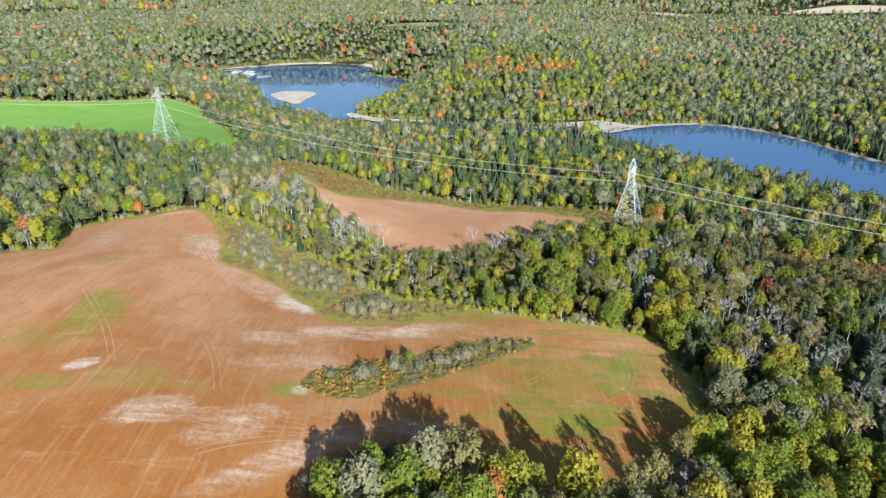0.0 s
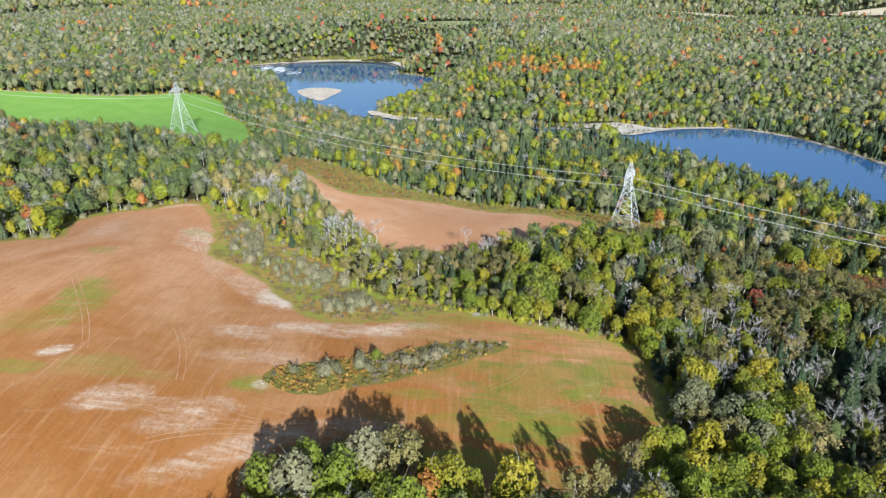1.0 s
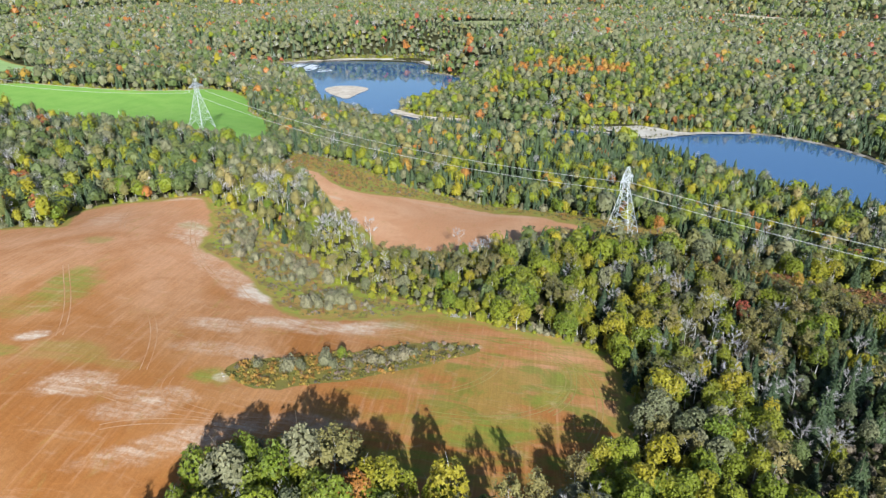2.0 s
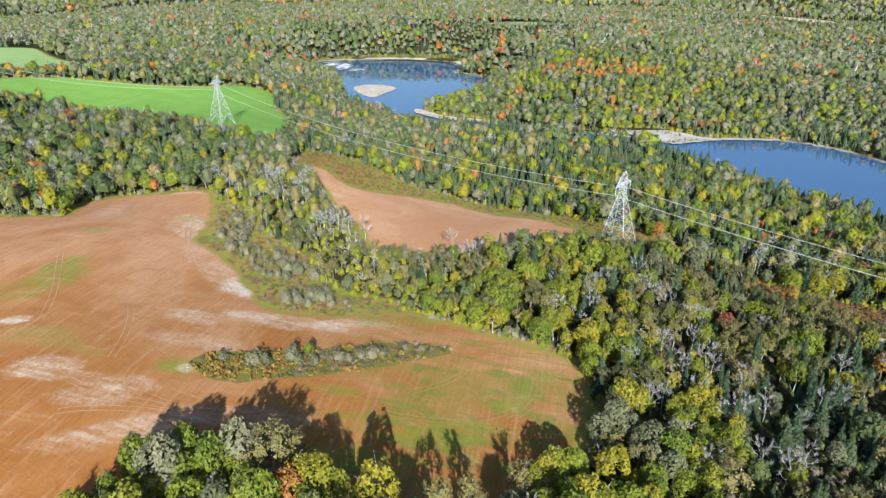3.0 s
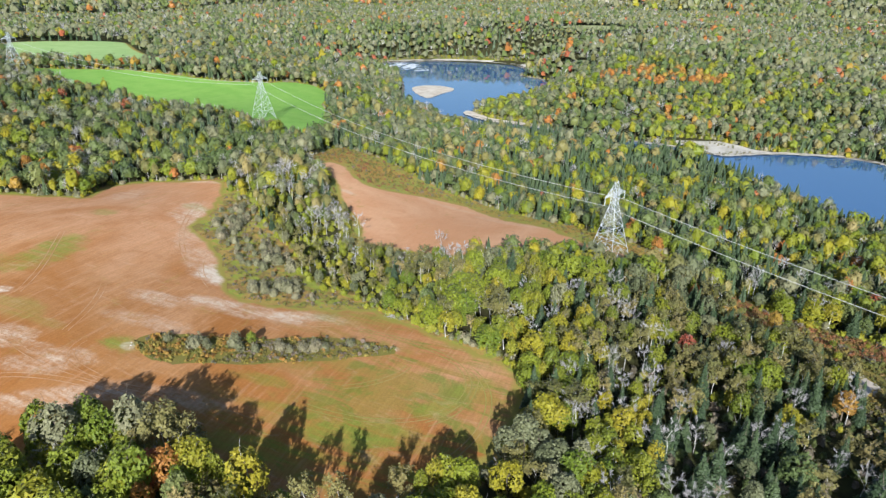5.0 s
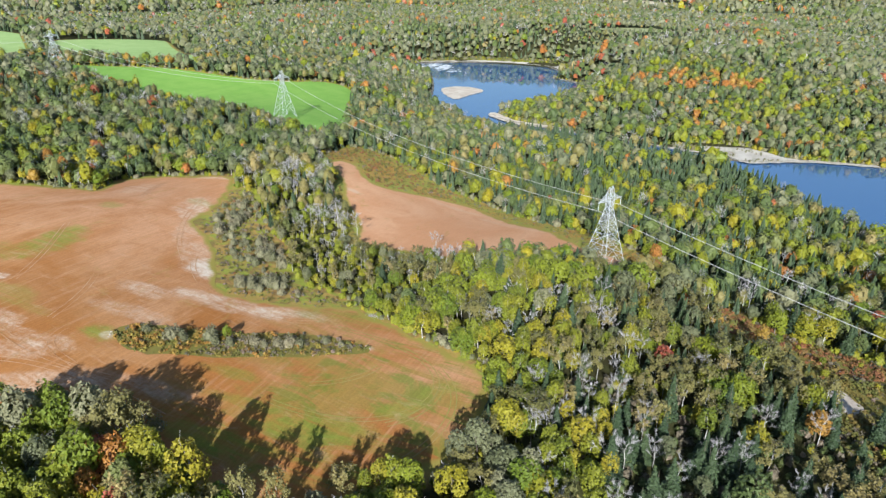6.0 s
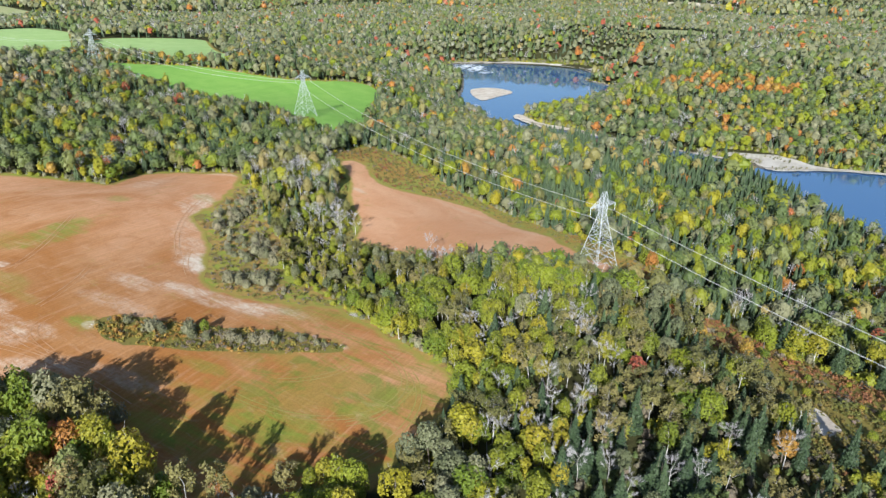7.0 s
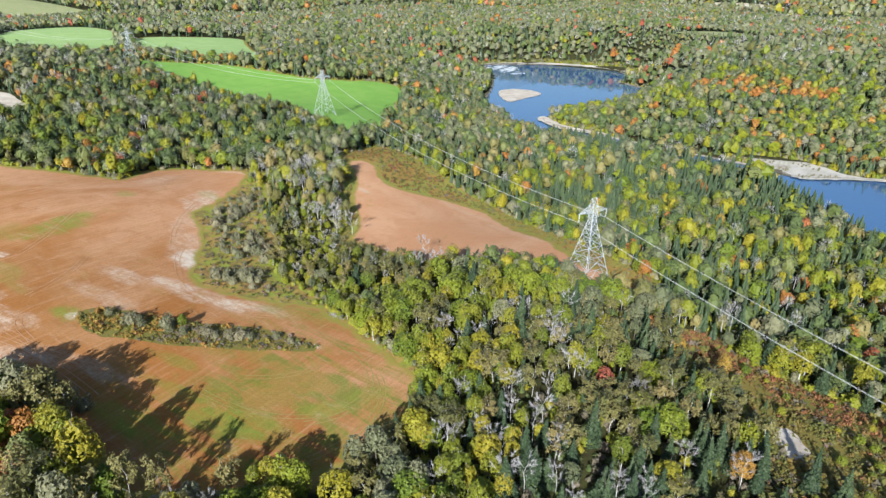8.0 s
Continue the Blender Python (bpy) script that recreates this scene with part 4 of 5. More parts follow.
def choose(x, y):
    """The kind of each tree, by where it stands: poplar, linden, maple, aspen, orange, spruce, bare, shrub, ash."""
    k = len(x)
    share = np.tile([0.075, 0.055, 0.43, 0.085, 0.024, 0.28, 0.06, 0.0], (k, 1))
    share[:, 5] *= 0.2 + 1.9 * patchy(x, y, 31, 0.3) ** 1.6
    share[:, 6] *= 0.15 + 2.4 * patchy(x, y, 21, 2.1) ** 2
    share[:, 4] *= 0.1 + 3.5 * patchy(x, y, 60, 4.0) ** 3
    share[:, 0] *= 0.3 + 1.6 * patchy(x, y, 26, 5.2) ** 1.5
    share[:, 3] *= 0.3 + 1.8 * patchy(x, y, 24, 1.0) ** 1.5
    east = (x > 30) & (y < 285)
    share[(x < -130) & (y < 470)] *= (1.7, 1.7, 1, 1, 1, 1, 1, 0)
    share[east] *= (6.0, 3.2, 0.08, 4.6, 0.05, 0.5, 1.7, 0)
    line_side = (x > 120) & (y > 195) & (y < 300)
    share[line_side, 5] *= 2.5
    north = (x > -60) & (y > 300) & (y < 640)
    mixed = patchy(x, y, 38, 2.0)[:, None]
    share[north] = ((1 - mixed) * (0.05, 0.04, 0.10, 0.04, 0.01, 0.74, 0.02, 0) + mixed * (0.16, 0.12, 0.16, 0.08, 0.02, 0.44, 0.04, 0))[north]
    strip = (x > -125) & (x < 30) & (y > 195) & (y < 345)
    share[strip] *= (1.5, 0.8, 0.10, 5.0, 0.4, 0.2, 3.2, 1)
    share[strip & (x > -70) & (y < 290), 7] += 0.3
    west_point = (x < -40) & (y > 265) & (y < 400) & (x > -130)
    share[west_point, 2:6] *= (1.6, 1.2, 0.4, 2.0)
    white = np.hypot(x + 42, y - 284) < 16
    share[white, 6] += 0.8
    hill = (x > -90) & (x < 260) & (y > 640) & (y < 900)
    share[hill] *= (1.3, 1.6, 1.0, 0.8, 1.3, 1.0, 0.4, 0)
    blaze = np.hypot((x - 95) / 74, (y - 826) / 34) < 1
    share[blaze, 4] += 1.1
    row = (x < -400) & (x > -600) & (y > 500) & (y < 620)
    share[row, 4] += 0.25
    grey = np.hypot((x - 60) / 20, (y - 685) / 12) < 1
    share[grey, 6] += 1.0
    # farther woods get greyer kinds, which puts distance haze into their colour
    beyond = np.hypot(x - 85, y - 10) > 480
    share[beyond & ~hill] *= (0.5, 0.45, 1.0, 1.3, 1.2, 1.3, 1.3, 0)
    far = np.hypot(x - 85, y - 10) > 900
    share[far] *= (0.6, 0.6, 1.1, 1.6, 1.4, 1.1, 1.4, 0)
    hedge = (y < 140) & (x < 64)
    share[hedge & (x < -7)] = (0.16, 0.72, 0.06, 0.06, 0, 0, 0, 0)
    share[hedge & (x >= -7) & (x < 10)] = (0.08, 0.05, 0.03, 0.7, 0, 0, 0.15, 0)
    share[hedge & (x >= 10) & (x < 36)] = (0.52, 0.36, 0.04, 0.05, 0, 0, 0.03, 0)
    share[hedge & (x >= 36)] = (0.1, 0.15, 0.03, 0.5, 0, 0, 0.3, 0)
    share[(y < 108) & (x < 40)] = (0.40, 0.32, 0.06, 0.10, 0.07, 0.0, 0.05, 0)
    share[(y < 108) & (x < 5), 4] = 0
    sunny = (x > 15) & (y > 185) & (y < 300)
    sunny[sunny] = signed(field_one, x[sunny], y[sunny]) < 15
    share[sunny] = (0.55, 0.25, 0.05, 0.12, 0.0, 0.0, 0.08, 0)
    olive = np.hypot((x - 88) / 16, (y - 152) / 14) < 1
    share[olive] = (0.03, 0.04, 0.05, 0.8, 0, 0, 0.15, 0)
    bright = np.hypot((x - 85) / 22, (y - 128) / 14) < 1
    share[bright] = (0.15, 0.8, 0.1, 0, 0, 0, 0, 0)
    shady = ((x > 118) & (y < 185)) | ((x > 142) & (y < 207))
    share[shady] = (0.03, 0.02, 0.06, 0.28, 0.01, 0.48, 0.12, 0)
    total = np.cumsum(share / share.sum(1)[:, None], 1)
    kind = (rng.uniform(0, 1, k)[:, None] > total).sum(1).clip(0, 7)
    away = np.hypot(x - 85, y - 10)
    # the ash share grows with distance, a paler mix standing in for haze
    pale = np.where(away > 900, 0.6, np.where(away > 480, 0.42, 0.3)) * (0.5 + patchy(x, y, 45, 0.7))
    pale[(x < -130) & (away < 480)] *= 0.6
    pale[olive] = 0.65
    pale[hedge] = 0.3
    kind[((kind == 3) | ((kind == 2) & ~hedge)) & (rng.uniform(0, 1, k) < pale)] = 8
    return kind


def fused(name, shapes, x, y, z, scale, material, label, category="woods", spread=1.0, broad=1.0):
    """Many plants in one mesh, each with its own turn, size and tint."""
    verts, faces, tints, at = [], [], [], 0
    which, turn = rng.integers(0, len(shapes), len(x)), rng.uniform(0, 6.3, len(x))
    tint = 0.45 + spread * (rng.uniform(0, 1, len(x)) - 0.45)
    for k, (v, f) in enumerate(shapes):
        m = np.nonzero(which == k)[0]
        if not len(m):
            continue
        c, s = broad * np.cos(turn[m])[:, None], broad * np.sin(turn[m])[:, None]
        sc = scale[m][:, None]
        p = np.stack([(v[:, 0] * c - v[:, 1] * s) * sc + x[m][:, None], (v[:, 0] * s + v[:, 1] * c) * sc + y[m][:, None], v[:, 2] * sc * rng.uniform(0.85, 1.15, len(m))[:, None] + z[m][:, None]], -1)
        verts.append(p.reshape(-1, 3))
        faces.append((f[None] + at + (np.arange(len(m)) * len(v))[:, None, None]).reshape(-1, f.shape[1]))
        tints.append(np.repeat(tint[m], len(v)))
        at += p.shape[0] * p.shape[1]
    me = mesh_of(name, np.concatenate(verts), np.concatenate(faces), material, tint=np.concatenate(tints))
    return tagged(new(name, me), label, category, kind="stuff")


# the trees that stand nearest, one thing each
masters = {}


def master(kind, n):
    """The first tree of a kind and shape, from which the others are copied."""
    mat, bark, tall, wide, base, name, label, group = KINDS[kind]
    tree = tagged(new(name), label, "shrub" if kind == "shrub" else "tree", group)
    stem = STEMS[kind][n] if kind in STEMS else trunk(r, tall * 0.8, 0.08, 6, 1.6, 0.05)
    part("trunk", mesh_of("trunk", *stem, bark, True), tree)
    part("crown", mesh_of("crown", *FINE[kind][n], mat), tree)
    return tree


def plant(kind, x, y, size, slim=1.0):
    n = int(rng.integers(0, 5))
    z = float(height(np.array([x]), np.array([y]))[0])
    lean = rng.normal(0, 0.03, 2)
    m = Matrix.LocRotScale((x, y, z), Euler((lean[0], lean[1], rng.uniform(0, 6.3))), (size * slim, size * slim, size))
    if (kind, n) not in masters:
        tree = masters[kind, n] = master(kind, n)
    else:
        tree = copy_thing(masters[kind, n], Matrix())
    tree.matrix_basis = m
    return tree


# single trees that stand out
STANDING = {
    "orange": [(188, 652), (196, 660), (204, 654), (213, 657), (104, 488), (26, 475), (21, 513), (-154, 484), (112, 313), (140, 252), (155, 250), (128, 263), (197, 293), (125, 220), (12, 100), (22, 98), (192, 312), (-139, 468), (100, 494), (25, 475), (-206, 262), (-220, 296), (-225, 267), (-219, 272), (-281, 327), (-276, 322), (-297, 395), (-309, 424), (-302, 419), (-371, 410), (-364, 414), (-358, 406)],
    "lime": [(57, 534), (89, 410), (110, 401), (115, 320), (109, 316), (88, 463), (142, 209), (146, 213), (142, 204), (148, 207), (170, 268), (161, 268), (82, 218), (67, 214), (152, 188), (-25, 106), (-17, 112), (-10, 108), (76, 130), (84, 126), (93, 135), (101, 139), (73, 119), (-175, 254), (-196, 258)],
    "poplar": [(98, 186), (21, 112), (27, 110), (16, 114), (111, 190), (143, 230), (88, 205)],
    "bare": [(81, 244), (86, 244), (84, 248), (96, 238), (101, 234), (105, 238), (99, 241), (14, 286), (24, 276), (28, 277), (22, 268), (-50, 283), (-51, 277), (-50, 265), (-200, 251), (-196, 250), (-195, 254), (-190, 250), (116, 169), (121, 171), (168, 197), (107, 191), (115, 196), (143, 177), (149, 180), (76, 207), (113, 221), (118, 222), (90, 191), (134, 168), (128, 175), (-36, 281), (-42, 287), (-46, 281), (-30, 286)],
    "aspen": [(124, 210), (127, 215), (131, 210), (134, 215), (121, 199), (133, 202), (127, 205), (133, 207), (139, 198), (122, 194), (127, 188), (-3, 119), (2, 120), (7, 120), (44, 113), (50, 117), (60, 128), (84, 150), (90, 145), (97, 236), (105, 236)],
    "spruce": [(-176, 327), (-171, 327), (-166, 326), (-160, 322), (-159, 328), (-150, 322), (158, 204), (160, 199), (162, 206), (165, 203), (168, 205), (171, 209), (172, 204), (121, 252), (128, 252), (134, 239), (139, 242), (140, 180), (144, 183), (190, 203), (183, 205), (130, 247), (124, 247), (156, 207), (148, 214), (160, 191), (137, 235), (-75, 305), (-80, 312), (-68, 318)],
}
spots = np.array([p for some in STANDING.values() for p in some], float)
count = dict.fromkeys(ORDER, 0)
for kind, places in STANDING.items():
    for x, y in places:
        count[kind] += 1
        plant(kind, x, y, rng.uniform(0.95, 1.2) * (1.4 if y < 125 else 1.0), 0.7 if y < 125 else 1.0)

x1, y1 = jittered(-420, 520, 40, 470, 4.75)
keep = seen_side(x1, y1, -50, 84) & wood_gap(x1, y1)
keep &= ~((x1 < -130) & (rng.uniform(0, 1, len(x1)) < 0.25))
keep &= ~((x1 > 40) & (y1 < 290) & (rng.uniform(0, 1, len(x1)) < 0.30 * patchy(x1, y1, 6, 3.0) + 0.06))
keep &= ~((x1 < -33) & (x1 > -110) & (y1 < 125))
keep &= ~((x1 > 112) & (y1 < 205) & (rng.uniform(0, 1, len(x1)) < 0.28))
keep[keep] &= np.hypot(x1[keep][:, None] - spots[:, 0], y1[keep][:, None] - spots[:, 1]).min(1) > 2.9
x1, y1 = x1[keep], y1[keep]
kind1 = choose(x1, y1)
size1 = rng.normal(1.0, 0.21, len(x1)).clip(0.5, 1.5)
size1[(y1 < 135) & (x1 < 36)] *= 1.5
size1[(y1 < 135) & (x1 >= 36) & (x1 < 64)] *= 1.25
size1[(x1 > -125) & (x1 < 30) & (y1 < 300) & (y1 > 195)] *= 0.74
size1[(x1 > -45) & (x1 < 5) & (y1 < 275) & (y1 > 195)] *= 0.8
size1[(x1 > 170) & (x1 < 205) & (y1 > 178) & (y1 < 212)] *= 0.55
low_edge = (x1 > -330) & (x1 < -140) & (y1 > 420) & (y1 < 520)
low_edge[low_edge] = signed(meadow, x1[low_edge], y1[low_edge]) < 34
size1[low_edge] *= 0.62
close1 = (y1 < 275) & (x1 > -75) & (x1 < 215) & (y1 > 62)
taken = np.zeros(len(x1), bool)
for i in np.argsort(np.hypot(x1 - 90, y1 - 20)):
    kind = ORDER[kind1[i]]
    if close1[i] and count[kind] < 290:
        count[kind] += 1
        taken[i] = True
        plant(kind, x1[i], y1[i], min(size1[i], 1.1) if kind == "bare" else size1[i], rng.uniform(0.85, 1.15) * (0.82 if y1[i] < 135 and x1[i] < 64 else 1.2 if kind == "spruce" else 1.0))

# shrubs in the rough grass by the field, on the field's island and along the wood's edge
gx1, gy1 = jittered(-120, 15, 190, 300, 3.7)
depth = signed(grassy, gx1, gy1)
thick = patchy(gx1, gy1, 6.5, 1.0)
keep = (depth < -1.0) & (rng.uniform(0, 1, len(gx1)) < np.where(signed(field_one, gx1, gy1) < 7, 0.12, 0.68 * np.clip(2.6 * thick - 0.6, 0.3, 1)))
for x, y in zip(gx1[keep], gy1[keep]):
    plant("shrub", x, y, rng.uniform(0.6, 1.3) * (0.5 + 0.95 * float(patchy(x, y, 6.5, 1.0))))
for x, y, s in ((-25, 160, 1.25), (-22, 162, 0.95), (-16, 167, 1.25), (-13, 166, 0.95), (-8, 168, 0.8), (-2, 173, 1.0), (1, 174, 0.6), (4, 177, 0.8), (7, 179, 1.0), (10, 181, 0.8), (16, 188, 0.65), (22, 189, 0.55), (25, 190, 0.4), (-34, 158, 0.7)):
    plant("shrub", x, y, s * 1.22)
for x, y, s in ((-32, 113, 1.3), (-28, 117, 1.4), (-24, 121, 1.5), (-19, 123, 1.3), (-14, 125, 1.5), (-9, 125, 1.2), (-4, 126, 1.5), (2, 126, 1.3)):
    plant("shrub", x, y, s)
plant("lime", -11, 170, 0.55, 0.8)
tx1, ty1 = jittered(150, 262, 160, 262, 9.0)
keep = (signed(clearing, tx1, ty1) < -1.5) & (signed(rounded(PATCH), tx1, ty1) > 3)
for n, (x, y) in enumerate(zip(tx1[keep], ty1[keep])):
    plant("spruce" if n % 5 == 0 else "lime" if n % 3 else "poplar", x, y, rng.uniform(0.16, 0.4), 1.2)
plant("orange", -29, 157, 0.16, 1.4)


def field_stone(x, y, size):
    """A weathered stone, half sunk in the soil."""
    v = sphere_points(26, rng) * (1.0, 0.8, 0.6) * rng.uniform(0.85, 1.1, 26)[:, None] * size
    bm = bmesh.new()
    for p in v:
        bm.verts.new(p)
    bmesh.ops.convex_hull(bm, input=bm.verts)
    me = bpy.data.meshes.new("field_stone")
    bm.to_mesh(me)
    bm.free()
    me.materials.append(MAT_STONE)
    stone = tagged(new("field_stone", me), "pale grey field stone lying at the field's edge", "stone", "stones round the field")
    stone.matrix_basis = pose(x, y, float(height(np.array([x]), np.array([y]))[0]) + 0.25 * size, 0, 0, rng.uniform(0, 360))


MAT_STONE = sand_material("field_stone", (0.32, 0.28, 0.24), (0.52, 0.47, 0.42))
for x, y, size in ((29.6, 192.2, 0.8), (30.8, 192.9, 0.6), (31.4, 191.9, 0.45), (28.9, 193.4, 0.5), (-40.6, 149.6, 0.7), (-41.6, 150.9, 0.5), (-39.9, 148.4, 0.4), (-62.0, 250.0, 0.8), (23.5, 214.6, 0.7), (24.6, 214.1, 0.5)):
    field_stone(x, y, 0.65 * size)
heap_at = np.stack([rng.normal(0, 1.6, 160), rng.normal(0, 0.9, 160), np.abs(rng.normal(0.3, 0.25, 160))], -1)
heap = new("brush_heap", mesh_of("brush_heap", *twigs(heap_at, np.tile([0.6, 0.3, 0.1], (160, 1)), 3, 1.1, rng), MAT_TWIG))
tagged(heap, "heap of pale cut brush at a field corner", "brush heap")
heap.location = (20.5, 214.0, float(height(np.array([20.5]), np.array([214.0]))[0]) + 0.1)
rim_x, rim_y = [], []
for line in (field_one, verge_two, clearing, meadow, water_line):
    for a, b in zip(line, np.roll(line, -1, 0)):
        d = b - a
        far = np.hypot(*d)
        gap = 2.6 if line is water_line else 0.9
        for _ in range(int(far / gap) + (rng.uniform() < (far / gap) % 1)):
            p = a + d * rng.uniform() + np.array([d[1], -d[0]]) / (far + 1e-6) * rng.choice([-1, 1]) * rng.uniform(1.2, 4.5)
            rim_x.append(p[0])
            rim_y.append(p[1])
rim_x, rim_y = np.array(rim_x), np.array(rim_y)
keep = wood_gap(rim_x, rim_y, 1.5)
rim_x, rim_y = rim_x[keep], rim_y[keep]
size_rim = rng.uniform(0.3, 1.15, len(rim_x))
for line in (rounded(BEACH), rounded(POINT_SAND), rounded(FAR_ROCKS)):
    bx, by = jittered(*(line[:, 0].min() - 16, line[:, 0].max() + 16), *(line[:, 1].min() - 16, line[:, 1].max() + 18), 3.4)
    by_bank = (signed(line, bx, by) > 0.6) & (signed(line, bx, by) < 15) & (signed(water_line, bx, by) > 3.0)
    rim_x, rim_y = np.r_[rim_x, bx[by_bank]], np.r_[rim_y, by[by_bank]]
    size_rim = np.r_[size_rim, rng.uniform(0.7, 1.7, by_bank.sum())]
half = rng.uniform(0, 1, len(rim_x)) < 0.45
fused("willow_scrub", MIDDLE["shrub"], rim_x[half], rim_y[half], height(rim_x[half], rim_y[half]), size_rim[half], MAT_WILLOW, "grey-green shrubs along the wood's edge", "shrubs")
fused("leafy_scrub", MIDDLE["shrub"], rim_x[~half], rim_y[~half], height(rim_x[~half], rim_y[~half]), size_rim[~half], MAT_POPLAR, "yellow-green saplings along the wood's edge", "shrubs")
sx, sy = jittered(-125, 262, 140, 430, 1.3)
dense = np.zeros(len(sx))
dense[signed(clearing, sx, sy) < 0] = 0.95
dense[(signed(verge_two, sx, sy) < -1) & (signed(field_two, sx, sy) > 1.5)] = 0.32
dense[(signed(island, sx, sy) < -0.4)] = 0.75
dense[(signed(grassy, sx, sy) < -1)] = 0.30
s, off, far = line_offset(sx, sy, TOWERS[1], TOWERS[0])
dense[(s > 50) & (s < far) & (np.abs(off) < 13)] = 0.6
dense[np.hypot((sx - 181) / 11, (sy - 206) / 16) < 1] = 0.9
dense[signed(rounded(PATCH), sx, sy) < -0.9] = 0
dense[signed(field_one, sx, sy) < 0.5] *= signed(island, sx, sy)[signed(field_one, sx, sy) < 0.5] < 0
keep = rng.uniform(0, 1, len(sx)) < dense
sx, sy = sx[keep], sy[keep]
size_scrub = rng.uniform(0.3, 0.9, len(sx)) * np.where(sx > 110, 0.6 + 1.3 * patchy(sx, sy, 4.0, 1.3) ** 2, 1.0)
size_scrub[(sy > 330) & (sx < 0)] *= 1.35
on_island = signed(island, sx, sy) < 0
upper = (sx > 110) & (sy > 262 - (sx - 150) * 0.31 - 9 + 4 * np.sin(sx / 6))
pick = rng.uniform(0, 1, len(sx))
russet = ~on_island & (pick < np.where(upper, 0.8, np.where((sy > 330) & (sx < -20), 0.35, 0.05)))
gold = on_island & (pick < np.where(sx < -12, 0.55, 0.08))
brush = ~russet & ~gold & (pick > np.where(signed(grassy, sx, sy) < 0, 0.45, np.where(on_island & (sx > -12), 0.5, 0.92)))
size_scrub[russet & (sx > 110)] = rng.uniform(0.45, 1.15, (russet & (sx > 110)).sum())
size_scrub[gold] *= 1.5
size_scrub[on_island & ~gold] *= 1.15
size_scrub[(sx > 110) & ~russet] *= 1.4
for some, mat, name, label in ((russet, MAT_RUSSET, "russet_scrub", "low russet and orange scrub in rough grass"), (gold, MAT_GOLD, "gold_scrub", "low golden shrubs on a grassy island"),
                               (brush, MAT_BRUSH, "brown_brush", "low bare brown brush in rough grass"), (~russet & ~gold & ~brush, MAT_SCRUB, "low_scrub", "low olive scrub in rough grass")):
    fused(name, MIDDLE["scrub"], sx[some], sy[some], height(sx[some], sy[some]), size_scrub[some], mat, label, "scrub", 0.45)

ux, uy = jittered(-125, 218, 140, 345, 4.6)
under = wood_gap(ux, uy) & ~((ux > 100) & (uy < 192)) & ((ux < 40) | (rng.uniform(0, 1, len(ux)) < np.where(ux > 112, 0.5, 0.45))) & (signed(field_one, ux, uy) > 2)
ux, uy = ux[under], uy[under]
fused("leafy_understory", MIDDLE["shrub"], ux, uy, height(ux, uy), rng.uniform(0.5, 1.25, len(ux)), MAT_POPLAR, "yellow-green saplings under the trees of a wood", "shrubs", 0.6)
dx, dy = jittered(96, 215, 130, 208, 3.1)
low = wood_gap(dx, dy) & (signed(field_one, dx, dy) > 3) & (rng.uniform(0, 1, len(dx)) < 0.85)
dx, dy = dx[low], dy[low]
twiggy = rng.uniform(0, 1, len(dx)) < 0.4
fused("brown_undergrowth", MIDDLE["shrub"], dx[twiggy], dy[twiggy], height(dx[twiggy], dy[twiggy]), rng.uniform(0.4, 0.9, twiggy.sum()), MAT_BRUSH, "bare brown brush under the trees of a wood", "shrubs", 0.6)
fused("green_undergrowth", MIDDLE["shrub"], dx[~twiggy], dy[~twiggy], height(dx[~twiggy], dy[~twiggy]), rng.uniform(0.4, 0.9, (~twiggy).sum()), MAT_MAPLE, "dark green saplings under the trees of a wood", "shrubs", 0.6)
vx, vy = jittered(100, 252, 594, 654, 4.2)
on_sand = (signed(rounded(BEACH), vx, vy) < -1) & (patchy(vx, vy, 5, 0.6) > 0.62)
vx, vy = vx[on_sand], vy[on_sand]
fused("beach_bushes", MIDDLE["shrub"], vx, vy, np.full(len(vx), WATER_LEVEL + 0.9), rng.uniform(0.25, 0.6, len(vx)), MAT_WILLOW, "low grey-green bushes on a sandy beach", "shrubs")
nx, ny = jittered(-60, 360, 470, 640, 5.6)
dark = wood_gap(nx, ny) & seen_side(nx, ny, -46, 78) & (rng.uniform(0, 1, len(nx)) < 0.9 - 0.9 * patchy(nx, ny, 38, 2.0))
nx, ny = nx[dark], ny[dark]
fused("spruce_wood", COARSE["spruce"], nx, ny, height(nx, ny), rng.normal(0.95, 0.15, len(nx)).clip(0.6, 1.3), MAT_SPRUCE, "dark green spruces crowded between a field and a river", "woods")

# the woods behind
rest = ~taken
x2, y2 = jittered(-900, 900, 40, 1000, 6.7)
keep = seen_side(x2, y2, -46, 78) & (np.hypot(x2 - 85, y2 - 10) < 930) & ~((x2 > -420) & (x2 < 520) & (y2 < 470)) & wood_gap(x2, y2)
x2, y2 = x2[keep], y2[keep]
kind2 = choose(x2, y2)
x3, y3 = jittered(-2300, 2300, 100, 2400, 10.2)
d3 = np.hypot(x3 - 85, y3 - 10)
keep = seen_side(x3, y3, -44, 76) & (d3 >= 930) & (d3 < 2200) & wood_gap(x3, y3)
x3, y3 = x3[keep], y3[keep]
kind3 = choose(x3, y3)
x4, y4 = jittered(-5000, 5000, 100, 5000, 25.0)
d4 = np.hypot(x4 - 85, y4 - 10)
keep = seen_side(x4, y4, -44, 76) & (d4 >= 2200) & (d4 < 4900) & wood_gap(x4, y4)
x4, y4 = x4[keep], y4[keep]
kind4 = choose(x4, y4)
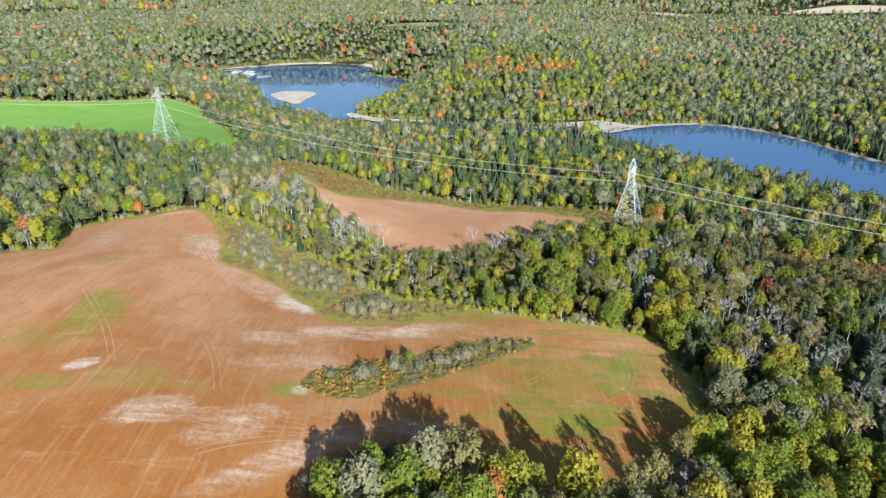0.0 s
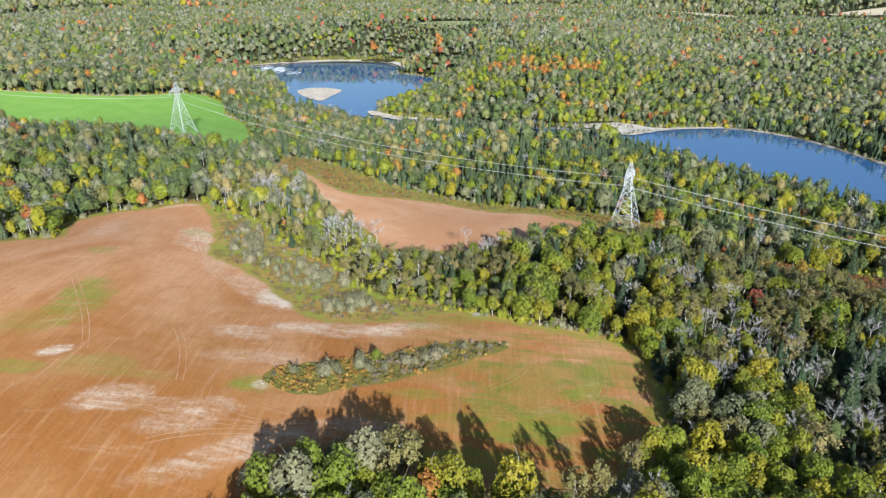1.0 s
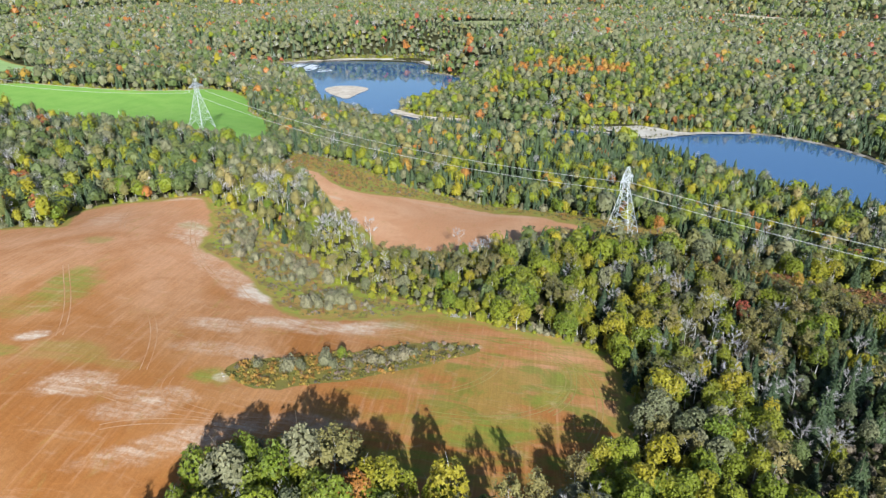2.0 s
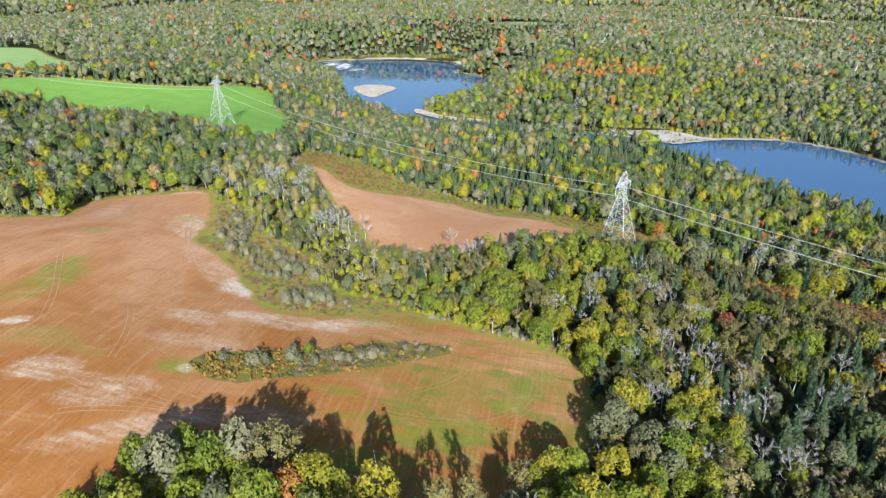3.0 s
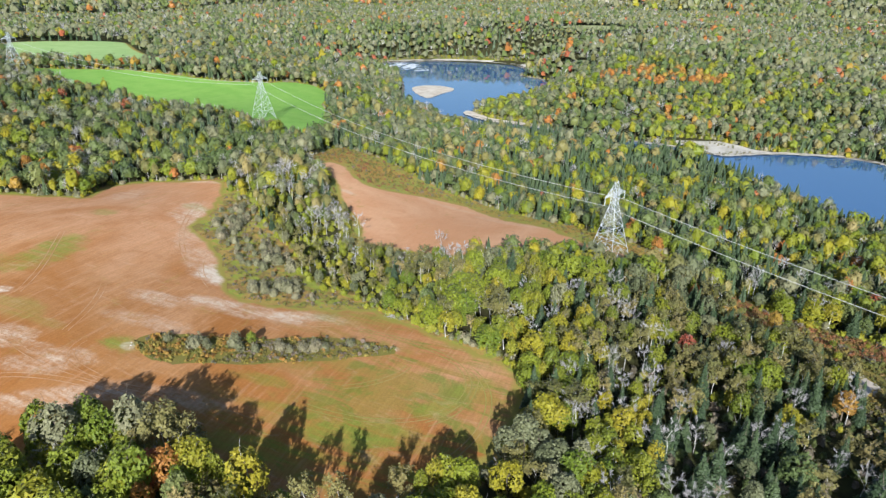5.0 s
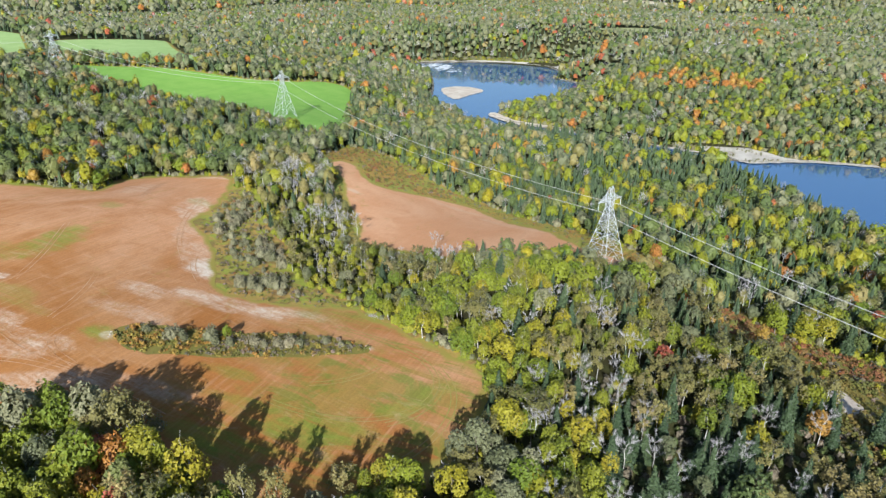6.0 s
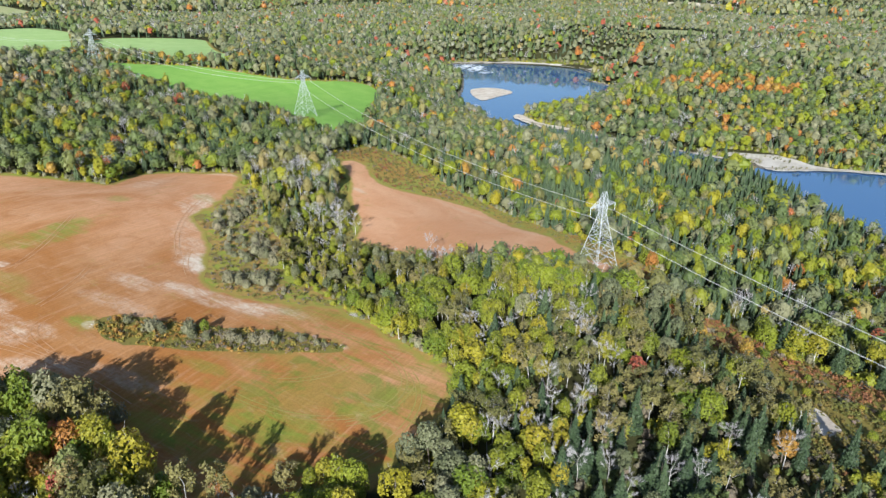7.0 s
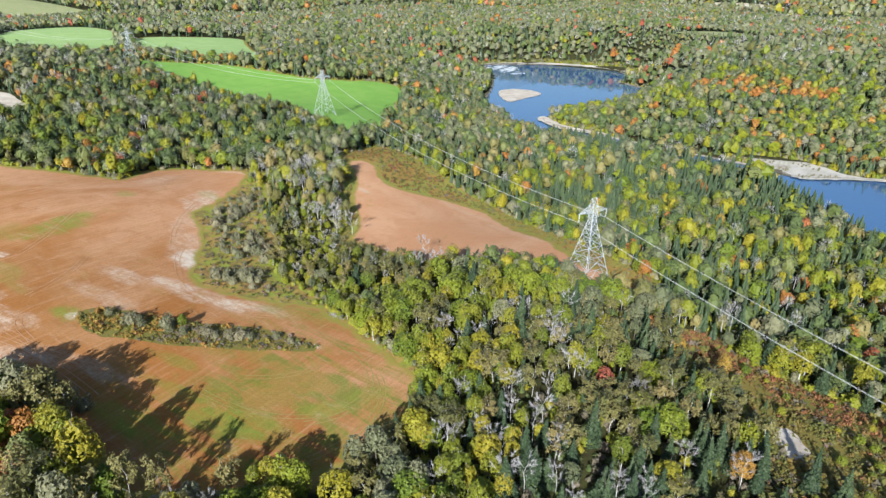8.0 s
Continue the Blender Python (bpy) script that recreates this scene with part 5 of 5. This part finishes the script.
for n, kind in enumerate(ORDER):
    for shapes, xs, ys, kinds, grow, more in ((MIDDLE, x1[rest], y1[rest], kind1[rest], 1.0, ""), (COARSE, x2, y2, kind2, 1.15, " by the river"), (ROUGH, x3, y3, kind3, 1.5, " far away"), (ROUGH, x4, y4, kind4, 3.0, " in the distance")):
        m = kinds == n
        if m.sum():
            size = rng.normal(grow, 0.17 * grow, m.sum()).clip(0.6 * grow, 1.45 * grow) if more else size1[rest][m]
            if kind == "spruce":
                size = size * 0.8
            if "far" in more or "distance" in more:
                for open_land in (pale_field, *far_ovals):
                    near = np.hypot(xs[m] - open_land[:, 0].mean(), ys[m] - open_land[:, 1].mean()) < 700
                    near[near] = (signed(open_land, xs[m][near], ys[m][near]) < 130) & (ys[m][near] < open_land[:, 1].max())
                    size[near] *= 0.6
            if "river" in more:
                bank = (ys[m] < 720) & (xs[m] > -130)
                bank[bank] = signed(water_line, xs[m][bank], ys[m][bank]) < 26
                size[bank & (ys[m] < 640)] *= 0.85
                size[bank & (ys[m] < 640) & (xs[m] > -12) & (xs[m] < 135)] *= 1.5
            # distant tints vary less, which paints haze's low contrast into the woods
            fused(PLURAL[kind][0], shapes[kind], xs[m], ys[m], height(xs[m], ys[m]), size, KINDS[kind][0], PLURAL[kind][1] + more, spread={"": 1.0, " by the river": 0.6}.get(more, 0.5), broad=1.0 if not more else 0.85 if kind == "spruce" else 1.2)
for name, mat, some in (("pale_trunks", MAT_BIRCH, (0, 3, 6)), ("dark_trunks", MAT_BARK, (1, 2, 4, 8))):
    m = rest & np.isin(kind1, some)
    m2 = np.isin(kind2, some)
    xs, ys = np.r_[x1[m], x2[m2]], np.r_[y1[m], y2[m2]]
    fused(name, POLE, xs, ys, height(xs, ys), np.ones(len(xs)), mat, "slim trunks of the trees in the woods", "trunks")


# ---- power line ----
def tower_mesh(high, foot, waist, waist_at, arm_at, reach):
    """The lattice of a steel tower, part by part, along x across the line."""
    def beam(a, b, w):
        return stick(a, b, w, w, 4)

    def ring(z, half):
        return [np.array([sx * half, sy * half, z]) for sx, sy in ((-1, -1), (1, -1), (1, 1), (-1, 1))]

    def half_at(z):
        return foot + (waist - foot) * (z / waist_at) if z < waist_at else waist

    brace, arms = [], []
    split = 0.27 * waist_at
    levels = [0.0, split, 0.45 * waist_at, 0.62 * waist_at, 0.76 * waist_at, 0.88 * waist_at, waist_at, waist_at + (arm_at - waist_at) * 0.5, arm_at, arm_at + 2.6]
    for lo, hi in zip(levels, levels[1:]):
        a, b = ring(lo, half_at(lo)), ring(hi, half_at(hi))
        for k in range(4):
            j = (k + 1) % 4
            if lo == 0.0:
                mid = (b[k] + b[j]) / 2
                brace.append(beam(a[k], mid, 0.09))
                brace.append(beam(a[j], mid, 0.09))
                for t in (0.35, 0.7):
                    brace.append(beam(a[k] + (b[k] - a[k]) * t, a[k] + (mid - a[k]) * t, 0.06))
                    brace.append(beam(a[j] + (b[j] - a[j]) * t, a[j] + (mid - a[j]) * t, 0.06))
                    brace.append(beam(a[k] + (b[k] - a[k]) * t, a[k] + (mid - a[k]) * (t - 0.3), 0.06))
                    brace.append(beam(a[j] + (b[j] - a[j]) * t, a[j] + (mid - a[j]) * (t - 0.3), 0.06))
            else:
                brace.append(beam(a[k], b[j], 0.08))
                brace.append(beam(a[j], b[k], 0.08))
            brace.append(beam(b[k], b[j], 0.08))
    legs = [tube([ring(z, half_at(z))[k] for z in levels], 0.13, 4) for k in range(4)]
    top = arm_at + 2.6
    for side in (-1, 1):
        tip = np.array([side * reach, 0, arm_at])
        for y in (-waist, waist):
            arms.append(beam((side * waist, y, arm_at), tip, 0.11))
            arms.append(beam((side * waist, y, top), tip, 0.10))
        for t in (0.2, 0.4, 0.6, 0.8):
            low = [np.array([side * waist, y, arm_at]) * (1 - t) + tip * t for y in (-waist, waist)]
            upp = [np.array([side * waist, y, top]) * (1 - t) + tip * t for y in (-waist, waist)]
            arms += [beam(low[0], low[1], 0.06), beam(low[0], upp[0], 0.06), beam(low[1], upp[1], 0.06)]
            back = [np.array([side * waist, y, top]) * (1.2 - t) + tip * (t - 0.2) for y in (-waist, waist)]
            arms += [beam(low[0], back[0], 0.06), beam(low[1], back[1], 0.06)]
    peak = [beam(p, (sx * 1.3, 0, high), 0.09) for p in ring(top, waist) for sx in (-1, 1)] + [beam((-1.3, 0, high), (1.3, 0, high), 0.09)]
    return legs, joined(brace), joined(arms + peak)


TALL, ARM_AT, REACH = 38.0, 32.0, 7.6
LEGS, BRACES, ARMS = tower_mesh(TALL, 7.1, 1.25, 28.0, ARM_AT, REACH)
DISCS = joined([stick((0, 0, -0.3 * k), (0, 0, -0.3 * k - 0.16), 0.05, 0.2, 8) for k in range(11)])
shared = [mesh_of("leg", *l, MAT_STEEL) for l in LEGS], mesh_of("lattice", *BRACES, MAT_STEEL), mesh_of("crossarm", *ARMS, MAT_STEEL)
glass = Nodes("insulator_glass").done((0.72, 0.78, 0.80), 0.25, 0.5)
discs = mesh_of("insulator", *DISCS, glass)
cable = Nodes("aluminium_cable").done((0.50, 0.50, 0.49), 0.5, 0.5)
hooks = []
for n, (tx, ty) in enumerate(TOWERS):
    ahead = np.array(TOWERS[min(n + 1, len(TOWERS) - 1)]) - np.array(TOWERS[max(n - 1, 0)])
    turn = math.degrees(math.atan2(ahead[1], ahead[0])) + 90
    tz = float(height(np.array([tx]), np.array([ty]))[0])
    tower = tagged(new("transmission_tower"), "tall galvanised steel lattice power tower above the trees", "tower", "towers of the power line")
    tower.matrix_basis = pose(tx, ty, tz, 0, 0, turn)
    for me in shared[0]:
        part("leg", me, tower)
    part("lattice", shared[1], tower)
    arm = part("crossarm", shared[2], tower)
    for side in (-1, 1):
        part("insulator", discs, arm, "pale glass insulator string").location = (side * (REACH - 0.4), 0, ARM_AT - 0.1)
    m = tower.matrix_basis
    hooks.append([m @ Vector((side * (REACH - 0.4), 0, ARM_AT - 3.6)) for side in (-1, 1)])
for a, b in zip(hooks, hooks[1:]):
    for p, q in zip(a, b):
        wire = tagged(new("power_cable"), "pair of sagging pale power cables between towers", "cable", "cables of the power line")
        wire.location = p
        for off in (-0.22, 0.22):
            across = Vector((-(q - p).y, (q - p).x, 0)).normalized() * off
            line = [(q - p) * (k / 24) + across - Vector((0, 0, 36.0 * (k / 24) * (1 - k / 24))) for k in range(25)]
            part("strand", mesh_of("strand", *tube(line, 0.05), cable, True), wire)
